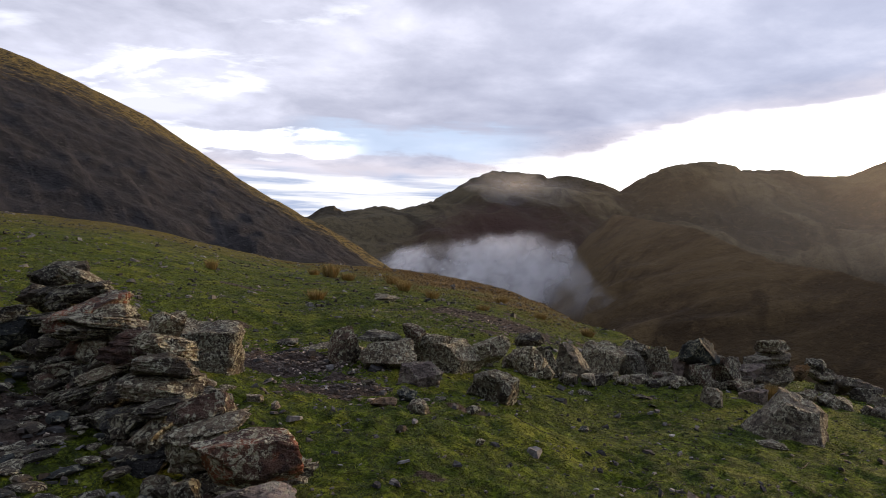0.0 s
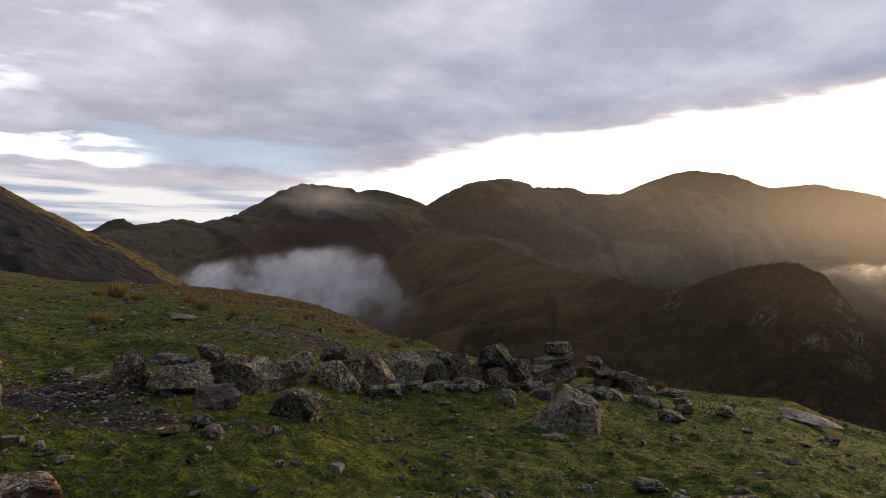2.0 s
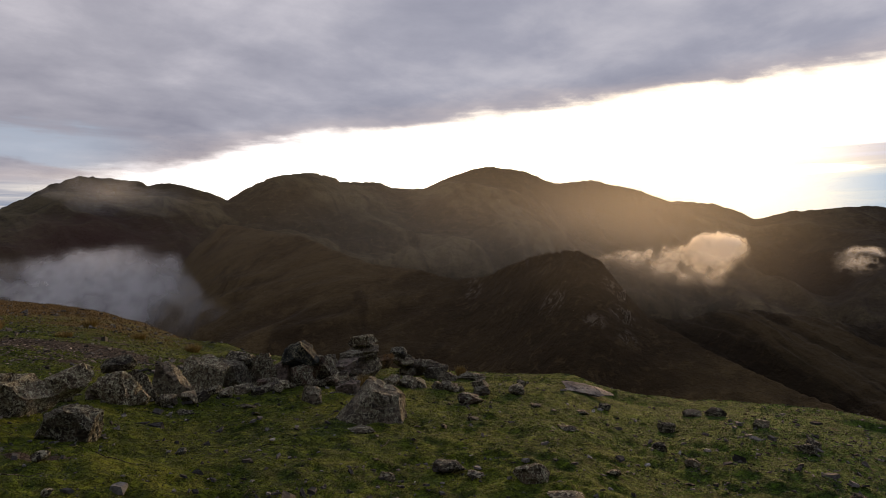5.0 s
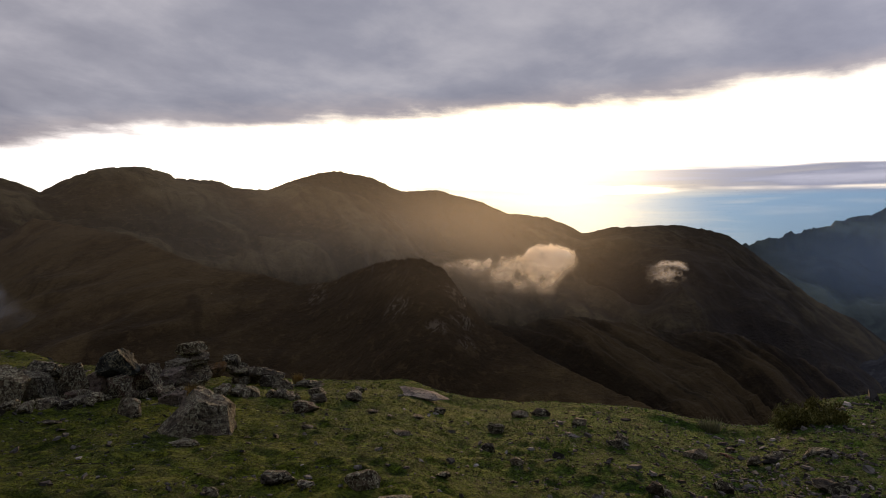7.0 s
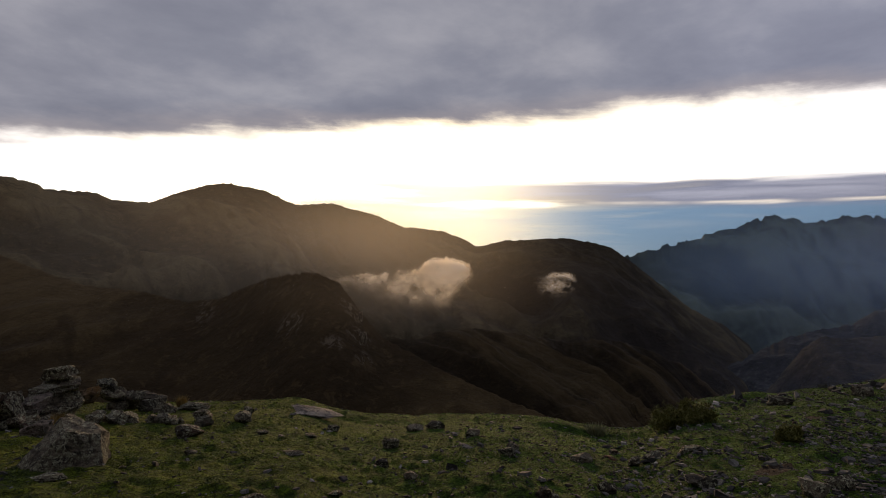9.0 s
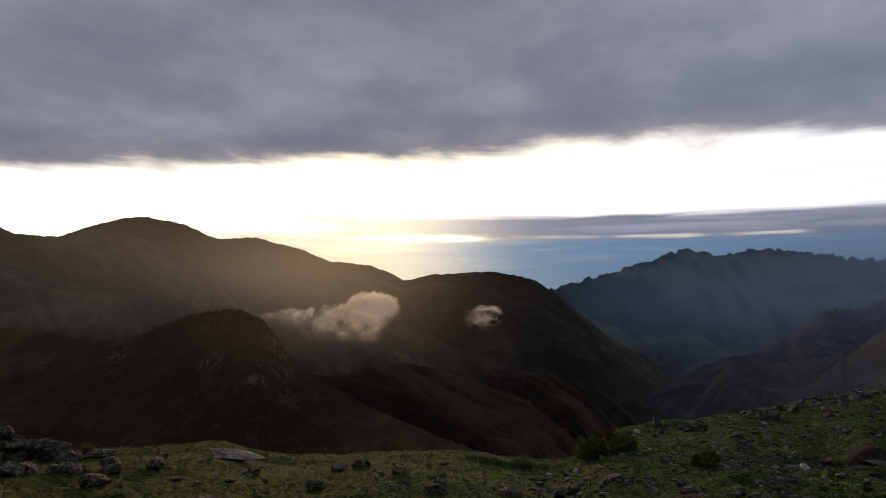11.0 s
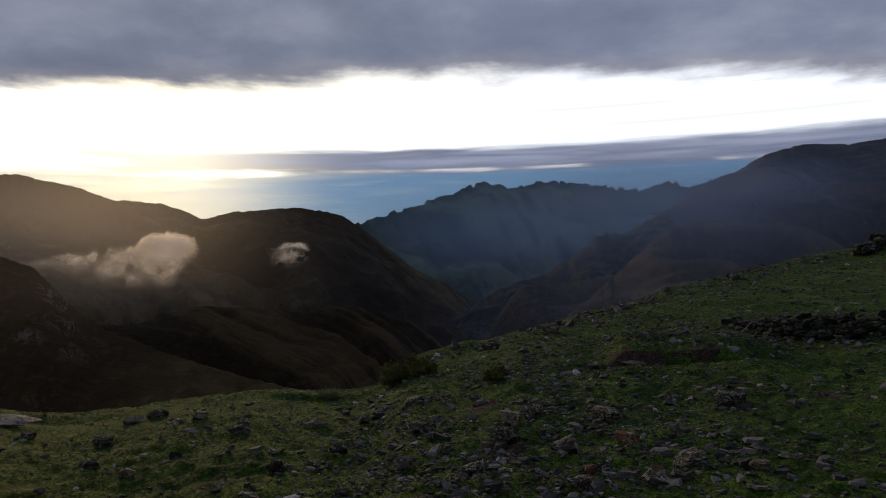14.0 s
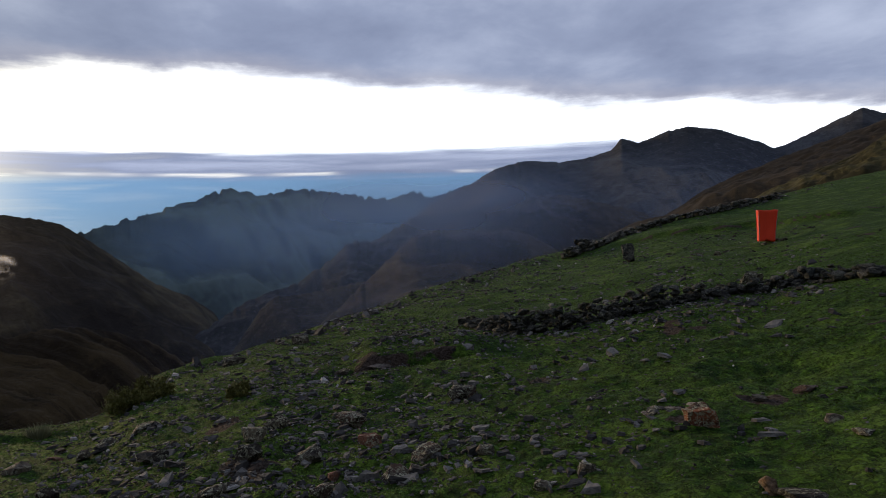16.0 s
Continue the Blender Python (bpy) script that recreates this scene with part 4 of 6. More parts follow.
wall_stone(boulder_row, 1.31, 9.79, -0.01, 0.45, 0.31, 0.23, -20, 'd', level=4, slab=0.1)
wall_stone(boulder_row, 1.58, 9.89, -0.40, 0.49, 0.36, 0.60, 0, 'd', level=4, slab=0.1)
wall_stone(boulder_row, 2.06, 10.31, -0.50, 0.54, 0.45, 0.75, -18, 'g', level=4, slab=0.1)
wall_stone(boulder_row, 2.69, 11.11, -0.61, 0.83, 0.58, 0.78, -22, 'l', level=4, slab=0.1)
wall_stone(boulder_row, 3.38, 11.47, -0.43, 0.55, 0.39, 0.36, -16, 'd', level=4, slab=0.1)
wall_stone(boulder_row, 3.28, 11.29, -0.69, 0.53, 0.40, 0.67, -18, 'g', level=4, slab=0.1)
wall_stone(boulder_row, 3.74, 11.25, -0.65, 0.60, 0.42, 0.69, -14, 'l', level=4, slab=0.1)
wall_stone(boulder_row, 4.02, 10.97, -0.68, 0.49, 0.35, 0.57, -19, 'p', level=4, slab=0.1)
wall_stone(boulder_row, 4.17, 10.71, -0.31, 0.63, 0.44, 0.47, -14, 'k', level=4, slab=0.1)
wall_stone(boulder_row, 4.17, 10.55, -0.68, 0.36, 0.29, 0.48, -9, 'b', level=4, slab=0.1)
wall_stone(boulder_row, 4.66, 10.79, -0.70, 0.60, 0.46, 0.77, -19, 'b', level=4, slab=0.1)
wall_stone(boulder_row, 4.81, 10.88, -0.50, 0.27, 0.19, 0.25, 4, 'g', level=4, slab=0.1)
wall_stone(boulder_row, 5.15, 10.93, -0.68, 0.51, 0.36, 0.42, 16, 'p', level=4, slab=0.1)
wall_stone(boulder_row, 4.98, 10.81, -0.85, 0.35, 0.25, 0.35, -5, 'g', level=4, slab=0.1)
wall_stone(boulder_row, 6.53, 12.08, -0.87, 0.45, 0.32, 0.36, 18, 'o', level=4, slab=0.1)
wall_stone(boulder_row, 7.05, 12.26, -0.96, 0.59, 0.41, 0.28, 19, 'g', level=4, slab=0.1)
wall_stone(boulder_row, 7.00, 12.25, -0.79, 0.38, 0.26, 0.28, 3, 'd', level=4, slab=0.1)
wall_stone(boulder_row, 7.22, 12.27, -0.98, 0.35, 0.25, 0.36, 6, 'g', level=4, slab=0.1)
wall_stone(boulder_row, 7.53, 12.37, -1.20, 0.43, 0.30, 0.49, 1, 'p', level=4, slab=0.1)
wall_stone(boulder_row, 7.21, 12.26, -1.24, 0.38, 0.29, 0.49, -12, 'g', level=4, slab=0.1)
wall_stone(boulder_row, 7.62, 12.04, -1.07, 0.65, 0.45, 0.30, -21, 'g', level=4, slab=0.1)
wall_stone(boulder_row, 7.66, 11.83, -1.28, 0.63, 0.44, 0.50, 12, 'g', level=4, slab=0.1)
wall_stone(boulder_row, 5.29, 10.99, -1.04, 0.51, 0.35, 0.54, -13, 'p', level=4, slab=0.1)
wall_stone(boulder_row, 7.60, 11.34, -1.30, 0.49, 0.34, 0.46, -18, 'g', level=4, slab=0.1)
wall_stone(boulder_row, -0.74, 8.53, 0.19, 0.61, 0.43, 0.10, -17, 'd', level=4, slab=0.1)
# smaller stones wedged between and behind them
for i in range(90):
    s = RNG.uniform(0, 1)
    x, y = np.interp(s, [0, 0.25, 0.6, 1], [-1.2, 1.1, 4.3, 7.6]), np.interp(s, [0, 0.25, 0.6, 1], [8.9, 9.6, 10.6, 9.4])
    x, y = x + RNG.uniform(-0.15, 0.25), y + RNG.uniform(-0.2, 0.35)
    size = RNG.uniform(0.14, 0.34)
    wall_stone(boulder_row, x, y, height(x, y) + 0.25 * size, size, size * 0.8, size * 0.7, RNG.uniform(-90, 90), "dlgbl"[i % 5], level=3, slab=0.15)
cairn = thing("cairn", 5.71, 11.22, "stack of weathered grey stones on the old wall", "cairn")
wall_stone(cairn, 5.76, 11.35, -0.89, 0.59, 0.43, 0.71, -1, 'g', level=4, slab=0.35)
wall_stone(cairn, 5.34, 11.12, -0.53, 0.49, 0.34, 0.26, -17, 'g', level=4, slab=0.35)
wall_stone(cairn, 5.76, 11.41, -0.49, 0.57, 0.40, 0.25, 1, 'g', level=4, slab=0.35)
wall_stone(cairn, 5.72, 11.39, -0.29, 0.57, 0.40, 0.26, -10, 'l', level=4, slab=0.35)
wall_stone(cairn, 5.30, 10.97, -0.87, 0.40, 0.28, 0.38, 14, 'g', level=4, slab=0.35)
loose_stone(-0.21, 7.63, 0.53, 0.34, 0.36, -8, 'p')
loose_stone(0.59, 7.47, 0.63, 0.40, 0.49, -25, 'l')
loose_stone(-0.52, 6.35, 0.26, 0.21, 0.10, 0, 'o')
loose_stone(-0.31, 6.52, 0.21, 0.13, 0.16, -4, 'k')
loose_stone(-0.18, 6.15, 0.22, 0.14, 0.16, 14, 'g')
loose_stone(0.33, 6.28, 0.15, 0.10, 0.10, 9, 'd')
loose_stone(3.81, 9.32, 0.41, 0.27, 0.35, -47, 'g')
loose_stone(4.61, 9.72, 0.43, 0.28, 0.38, -13, 'p')
loose_stone(3.54, 7.05, 0.32, 0.26, 0.09, -9, 'g')
loose_stone(2.05, 9.30, 0.23, 0.19, 0.09, 8, 'd')
loose_stone(2.87, 9.25, 0.25, 0.20, 0.07, -21, 'g')
loose_stone(-0.78, 7.27, 0.19, 0.12, 0.11, -15, 'd')
loose_stone(-1.75, 9.39, 0.45, 0.36, 0.09, 4, 'g')
loose_stone(-2.18, 9.51, 0.30, 0.24, 0.12, 10, 'g')
loose_stone(-1.18, 8.72, 0.23, 0.18, 0.07, 2, 'd')
loose_stone(-1.43, 17.21, 0.72, 0.57, 0.19, 9, 'g')
loose_stone(-0.29, 5.39, 0.10, 0.07, 0.08, 22, 'g')
loose_stone(0.34, 5.35, 0.08, 0.05, 0.07, -8, 'd')
loose_stone(0.02, 6.92, 0.13, 0.11, 0.04, -14, 'g')
loose_stone(-1.91, 6.10, 0.15, 0.12, 0.05, 23, 'g')
loose_stone(-1.59, 5.85, 0.15, 0.09, 0.07, 21, 'g')
loose_stone(-1.39, 5.77, 0.08, 0.05, 0.08, 34, 'p')
loose_stone(5.89, 6.09, 0.27, 0.21, 0.09, -58, 'd')
loose_stone(8.69, 6.75, 0.31, 0.20, 0.28, -74, 'g')
loose_stone(6.74, 5.36, 0.20, 0.13, 0.13, -61, 'd')
loose_stone(3.47, 5.20, 0.34, 0.27, 0.13, -58, 'd')
loose_stone(3.94, 4.51, 0.33, 0.21, 0.22, -19, 'l')
loose_stone(2.88, 5.21, 0.13, 0.08, 0.08, -32, 'd')
loose_stone(6.13, 8.46, 0.42, 0.27, 0.24, -36, 'b')
loose_stone(3.52, 7.07, 0.25, 0.20, 0.08, -50, 'g')
loose_stone(1.54, 7.07, 0.13, 0.08, 0.08, -1, 'k')
loose_stone(6.49, 4.73, 0.16, 0.10, 0.09, -29, 'd')
loose_stone(3.59, 4.88, 0.16, 0.13, 0.06, -35, 'g')
loose_stone(4.92, 4.46, 0.15, 0.10, 0.06, -50, 'd')
loose_stone(8.25, 4.36, 0.23, 0.15, 0.14, -63, 'd')
loose_stone(10.04, 5.99, 0.27, 0.17, 0.17, -47, 'g')
loose_stone(10.65, 7.21, 0.43, 0.28, 0.25, -81, 'd')
loose_stone(10.33, 7.43, 0.36, 0.23, 0.15, -51, 'g')
loose_stone(6.41, 4.66, 0.18, 0.12, 0.11, -77, 'g')
loose_stone(9.40, 3.72, 0.34, 0.22, 0.20, -49, 'g')
loose_stone(10.21, 3.59, 0.23, 0.15, 0.09, -85, 'r')
loose_stone(9.62, 3.02, 0.20, 0.13, 0.14, -59, 'g')
loose_stone(6.61, 3.06, 0.19, 0.12, 0.16, -78, 'd')
loose_stone(8.22, 11.34, 0.64, 0.51, 0.20, -53, 'g')
loose_stone(5.30, 7.25, 0.17, 0.11, 0.10, -12, 'g')
loose_stone(8.98, 8.29, 0.24, 0.15, 0.14, -57, 'd')
loose_stone(9.99, 2.83, 0.29, 0.23, 0.12, -70, 'd')
loose_stone(9.72, 2.26, 0.39, 0.31, 0.13, -80, 'd')
loose_stone(7.83, 1.77, 0.30, 0.24, 0.11, -71, 'd')
loose_stone(7.81, 2.80, 0.24, 0.15, 0.18, -74, 'd')
loose_stone(3.92, 4.09, 0.31, 0.25, 0.07, -35, 'g')
loose_stone(2.86, 5.19, 0.15, 0.09, 0.10, -36, 'g')
loose_stone(7.32, 8.26, 0.19, 0.15, 0.08, -17, 'd')
loose_stone(8.37, 9.84, 0.20, 0.13, 0.15, -36, 'd')
loose_stone(7.75, 7.63, 0.25, 0.20, 0.08, -64, 'd')
loose_stone(8.33, 0.44, 0.28, 0.18, 0.21, -75, 'd')
loose_stone(7.69, 1.65, 0.22, 0.14, 0.17, -56, 'd')
loose_stone(9.13, -2.05, 0.43, 0.27, 0.27, -79, 'b')
loose_stone(6.76, 3.04, 0.18, 0.12, 0.14, -67, 'd')
loose_stone(19.09, -2.50, 0.47, 0.30, 0.21, -104, 'd')
loose_stone(8.45, -0.46, 0.39, 0.25, 0.16, -116, 'b')
loose_stone(7.72, 0.65, 0.29, 0.18, 0.19, -83, 'g')
loose_stone(12.91, -1.28, 0.47, 0.38, 0.12, -116, 'p')
loose_stone(20.07, 0.35, 0.60, 0.38, 0.35, -101, 'g')
loose_stone(16.66, 1.90, 0.56, 0.36, 0.32, -87, 'd')
loose_stone(8.58, 4.44, 0.20, 0.13, 0.13, -55, 'd')
loose_stone(10.83, 3.73, 0.18, 0.12, 0.11, -57, 'r')
loose_stone(13.23, -0.56, 0.35, 0.22, 0.15, -94, 'd')
loose_stone(9.13, -2.03, 0.28, 0.18, 0.23, -118, 'r')
loose_stone(5.07, -3.15, 0.31, 0.20, 0.27, -126, 'R')
loose_stone(6.56, -1.09, 0.36, 0.29, 0.14, -80, 'b')
loose_stone(6.10, -0.75, 0.33, 0.21, 0.20, -87, 'b')
loose_stone(7.27, -0.60, 0.26, 0.16, 0.16, -114, 'r')
loose_stone(6.25, -0.17, 0.13, 0.09, 0.11, -97, 'r')
loose_stone(4.87, -2.05, 0.17, 0.11, 0.10, -95, 'g')
loose_stone(5.47, -4.49, 0.22, 0.18, 0.08, -135, 'r')
loose_stone(4.44, -3.85, 0.13, 0.08, 0.09, -138, 'p')
loose_stone(3.96, -3.63, 0.15, 0.12, 0.05, -148, 'g')
loose_stone(3.69, -2.69, 0.12, 0.08, 0.12, -147, 'o')
loose_stone(3.50, -2.79, 0.35, 0.28, 0.06, -115, 'd')
loose_stone(6.00, -1.54, 0.17, 0.11, 0.12, -120, 'g')
loose_stone(5.51, -4.05, 0.18, 0.11, 0.07, -106, 'g')
loose_stone(6.88, 0.63, 0.28, 0.18, 0.19, -65, 'd')
loose_stone(6.10, 0.84, 0.35, 0.22, 0.16, -87, 'd')
loose_stone(6.79, 0.06, 0.30, 0.19, 0.18, -84, 'g')
loose_stone(8.79, -0.47, 0.34, 0.27, 0.12, -107, 'g')
loose_stone(5.60, -0.06, 0.20, 0.13, 0.13, -69, 'b')
loose_stone(6.14, -0.91, 0.16, 0.11, 0.11, -120, 'p')
loose_stone(4.90, -1.70, 0.16, 0.10, 0.09, -129, 'g')
loose_stone(23.86, -16.28, 0.35, 0.22, 0.28, -111, 'g')
loose_stone(14.97, -11.11, 0.58, 0.37, 0.43, -118, 'd')
# a heap of pale broken flakes beside the red block
for i in range(16):
    a, d = RNG.uniform(0, 6.28), 0.24 * math.sqrt(RNG.uniform(0, 1))
    size = RNG.uniform(0.08, 0.2)
    loose_stone(5.85 + d * math.cos(a), -3.33 + d * math.sin(a), size, size * 0.6, size * 0.22, RNG.uniform(0, 360), "wgpn"[i % 4])
# the great sloping boulder, and the pale flat outcrop on the brow
great = new("boulder", rock_mesh("boulder", np.random.default_rng(31), 1.02, 0.70, 0.74, 4, ROCK["g"], 0.0,
            [(-0.80, -0.20, 0.70, 0.34), (0.12, -0.10, 1.0, 0.37), (0.96, -0.10, 0.24, 0.62), (-0.15, -1.0, 0.38, 0.44), (0, 1, 0.25, 0.5), (-1, 0.1, 0.1, 0.85), (0, 0, -1, 0.5), (0.60, -0.75, 0.30, 0.56),
             (0.70, 0.1, 0.75, 0.60), (-0.70, -0.65, 0.30, 0.62), (-0.6, 0.7, 0.4, 0.55), (0.25, -0.70, 0.75, 0.50)]))
great.matrix_basis = pose(3.98, 7.66, height(3.98, 7.66) + 0.13, 0, 6, -28)
tagged(great, "great grey boulder with a sloping face and pale lichen spots", "boulder")
outcrop = new("rock_slab", rock_mesh("rock_slab", np.random.default_rng(12), 1.05, 0.62, 0.10, 4, ROCK["w"], 0.2))
outcrop.matrix_basis = pose(9.6, 9.3, height(9.6, 9.3) + 0.09, 5, 9, -46)
tagged(outcrop, "pale flat rock slab on the edge of the pasture", "rock slab")
standing = new("standing_stone", rock_mesh("standing_stone", np.random.default_rng(9), 0.70, 0.5, 1.05, 3, ROCK["n"], 0.3))
standing.matrix_basis = pose(29.3, -15.15, height(29.3, -15.15) + 0.42, 0, 3, -110)
tagged(standing, "dark upright stone standing alone in the pasture", "standing stone")


# ---- crags on the spur across the valley ----
def crag_material():
    m, k, b, p = material("crag_rock")
    a, c = k.noise(k.scaled(p, (1, 1, 0.35)), 0.16, 5, 0.7, 0.4), k.noise(p, 0.7, 4, 0.7)
    col = k.mix(k.span(a, 0.40, 0.60), (0.045, 0.035, 0.025), (0.21, 0.175, 0.132))
    finish(k, b, k.mix(k.span(c, 0.52, 0.66), col, (0.045, 0.036, 0.018)), 0.9, k.math("ADD", a, k.math("MULTIPLY", c, 0.4)), 1.0, 4.0, 0.15)
    return m


CRAG = crag_material()
for x, y, z, w, d, h, turn, tip in ((648, 562, -76, 9, 16, 34, -42, 8), (628, 541, -104, 9, 18, 44, -48, 10), (612, 521, -128, 8, 14, 36, -50, 10), (635, 541, -100, 6, 14, 34, -38, 12),
                                  (592, 620, -88, 12, 14, 14, -30, 14), (588, 548, -106, 10, 12, 16, -60, 16)):
    ob = new("rock_outcrop", rock_mesh("rock_outcrop", RNG, w, d, h, 3, CRAG, 0.4))
    ob.matrix_basis = pose(x, y, z, tip, tip * 0.5, turn)
    tagged(ob, "pale brown rocky outcrop jutting from the grassy spur", "outcrop", "outcrops on the spur")


# ---- far dry stone walls ----
STOCK = {kind: [rock_mesh("stone", RNG, 1, 0.8, 0.6, 2, ROCK[kind], 0.3) for _ in range(5)] for kind in "kn"}


def dry_wall(name, line, tops, label, stone, seed):
    """A low wall of piled stones along a line on the ground."""
    rng = np.random.default_rng(seed)
    line = np.array(line, float)
    steps = np.concatenate(([0], np.cumsum(np.hypot(*np.diff(line, axis=0).T))))
    root = thing(name, line[0, 0], line[0, 1], label, "wall")
    s = 0.0
    while s < steps[-1]:
        x0, y0 = np.interp(s, steps, line[:, 0]), np.interp(s, steps, line[:, 1])
        top = np.interp(s / steps[-1], *np.array(tops).T) * rng.uniform(0.75, 1.15)
        rows = max(1, int(top / (stone * 0.55)))
        for j in range(rows):
            for side in (0, 1):
                size = stone * rng.lognormal(-0.08, 0.27) * (1.15 if j == 0 else 1.0)
                x, y = x0 + rng.uniform(-0.5, 0.5) * stone, y0 + (side - 0.5) * stone * 1.1 + rng.uniform(-0.25, 0.25) * stone
                kind = rng.choice(list("nnnnknn"))
                ob = new("stone", STOCK[kind][rng.integers(5)])
                ob.parent = root
                ob.matrix_basis = Matrix.Translation(-root.location) @ pose(x, y, height(x, y) + 0.25 * size + j * stone * 0.52, *rng.uniform(-22, 22, 2), rng.uniform(0, 360)) @ Matrix.Diagonal((size, size, size * rng.uniform(0.7, 1.1), 1))
        s += stone * 0.80
    return root


dry_wall("dry_stone_wall", [(17.9, -4.3), (15.3, -4.8), (14.8, -5.9), (14.2, -7.1), (13.7, -8.2), (13.3, -9.4), (12.8, -10.5), (10.8, -10.9), (9.6, -12.4)], [(0, 0.3), (0.16, 0.5), (0.3, 0.66), (0.45, 0.52), (0.58, 0.30), (0.7, 0.36), (1, 0.30)],
         "low broken dry stone wall of an old enclosure", 0.21, 3)
dry_wall("dry_stone_wall", [(37.7, -15.5), (39.7, -18.1), (43.0, -21.9), (44.6, -25.4), (45.2, -30.0), (47.4, -35.7), (48.1, -39.0)], [(0, 0.75), (0.15, 0.6), (0.5, 0.6), (0.85, 0.7), (1, 0.5)],
         "long low dry stone wall along the top of the pasture", 0.42, 4)


# ---- the red shelter ----
def shelter(x, y):
    root = thing("toilet_tent", x, y, "bright orange-red fabric toilet tent standing in the pasture", "tent")
    m, k, b, p = material("orange_fabric")
    folds = k.noise(k.scaled(p, (6, 6, 1.2)), 1.0, 4, 0.6)
    finish(k, b, k.mix(folds, (0.62, 0.035, 0.012), (0.80, 0.070, 0.020)), 0.7, folds, 0.4, 0.05, 0.3)
    for i, name in enumerate(("front_panel", "side_panel", "back_panel", "side_panel")):
        a = i * math.pi / 2
        u, v = np.meshgrid(np.linspace(-1, 1, 15), np.linspace(0, 1, 19))
        half = 0.315 + 0.075 * v
        out = half + 0.018 * fbm(u * 2 + i * 5, v * 3, 3, 80 + i) - 0.03 * np.sin(np.pi * v)
        px, py = u * half, -out
        pz = 0.06 + v * 1.34 + 0.03 * np.abs(u) * v + 0.04 * fbm(u * 3 + i, v * 0, 2, 90) * (v > 0.97) + (0.10 * np.exp(-(u / 0.25) ** 2) * (1 - v) ** 6 if i == 0 else 0)
        P = np.stack((px * math.cos(a) - py * math.sin(a), px * math.sin(a) + py * math.cos(a), pz), -1)
        ob = grid_object(name, P, m)
        mod = ob.modifiers.new("thickness", "SOLIDIFY")
        mod.thickness = 0.006
        ob.parent = root
    pole, kk, bb, pp = material("grey_pole")
    finish(kk, bb, kk.mix(kk.noise(pp, 20), (0.2, 0.2, 0.2), (0.3, 0.3, 0.3)), 0.4)
    for sx in (-1, 1):
        for sy in (-1, 1):
            bm = bmesh.new()
            bmesh.ops.create_cone(bm, cap_ends=True, segments=8, radius1=0.014, radius2=0.012, depth=1.44)
            me = bpy.data.meshes.new("pole")
            bm.to_mesh(me), bm.free()
            me.materials.append(pole)
            ob = new("pole", me)
            ob.parent = root
            ob.matrix_basis = pose(sx * 0.335, sy * 0.335, 0.72, -sy * 3.2, sx * 3.2, 0)
    root.rotation_euler = (0, radians(2.5), radians(-128 + 8))
    return root


shelter(25.1, -19.5)
for x, y, s in ((24.75, -19.15, 0.30), (25.0, -19.95, 0.26), (24.35, -19.75, 0.34), (25.55, -20.1, 0.3)):
    loose_stone(x, y, s, s * 0.8, s * 0.5, 20, "d")


# ---- plants ----
def blades(rng, x, y, z, length, lean, width, turn=None):
    """Triangular blades as one array of points: three a blade."""
    n = len(x)
    t = rng.uniform(0, 2 * np.pi, n) if turn is None else turn
    f = rng.uniform(0, 2 * np.pi, n)
    base = np.stack((x, y, z), -1)
    side = np.stack((np.cos(f), np.sin(f), 0 * f), -1) * (width / 2)[:, None]
    tip = base + np.stack((np.cos(t) * lean * length, np.sin(t) * lean * length, length), -1)
    return np.stack((base - side, base + side, tip), 1).reshape(-1, 3)


def triangles(name, pts, mat):
    me = bpy.data.meshes.new(name)
    n = len(pts)
    me.vertices.add(n)
    me.vertices.foreach_set("co", pts.reshape(-1).astype(np.float32))
    me.loops.add(n)
    me.loops.foreach_set("vertex_index", np.arange(n, dtype=np.int32))
    me.polygons.add(n // 3)
    me.polygons.foreach_set("loop_start", np.arange(0, n, 3, dtype=np.int32))
    me.update(calc_edges=True)
    me.materials.append(mat)
    return new(name, me)


def leaf_material(name, a, b_, c, turf=False):
    m, k, b, p = material(name)
    rnd = k.t.nodes.new("ShaderNodeNewGeometry").outputs["Random Per Island"]
    col = k.mix(k.span(k.noise(p, 1.3, 3), 0.35, 0.65), k.ramp(rnd, [(0.0, a), (0.6, b_), (1.0, c)]), tuple(1.25 * v for v in b_))
    if turf:
        col = k.mix(k.math("MULTIPLY", k.span(k.noise(p, 8, 4, 0.65), 0.47, 0.60), 0.6), col, tuple(0.5 * v for v in a))
        col = k.mix(k.math("MULTIPLY", k.span(k.noise(p, 24, 3, 0.6), 0.50, 0.60), 0.7), col, tuple(0.35 * v for v in a))
        col = k.mix(k.math("MULTIPLY", k.span(k.noise(k.scaled(p, (1, 1, 1), (5, 3, 1)), 17, 3, 0.6), 0.56, 0.66), 0.6), col, tuple(1.8 * v for v in b_))
        col = k.mix(1.0, col, k.mix(eastward(k, p), (1.62, 1.50, 0.56), (1.08, 1.50, 0.86)), "MULTIPLY")
    finish(k, b, col, 0.7, spec=0.2)
    return m


GRASS = leaf_material("grass_blades", (0.026, 0.042, 0.005), (0.066, 0.098, 0.012), (0.15, 0.165, 0.032), True)
ICHU = leaf_material("dry_tussock_blades", (0.11, 0.075, 0.022), (0.23, 0.16, 0.05), (0.36, 0.27, 0.11))
STRAW = leaf_material("withered_grass_blades", (0.045, 0.027, 0.008), (0.115, 0.070, 0.020), (0.20, 0.135, 0.045))
SHRUB = leaf_material("shrub_leaves", (0.036, 0.040, 0.009), (0.088, 0.088, 0.018), (0.18, 0.165, 0.045))

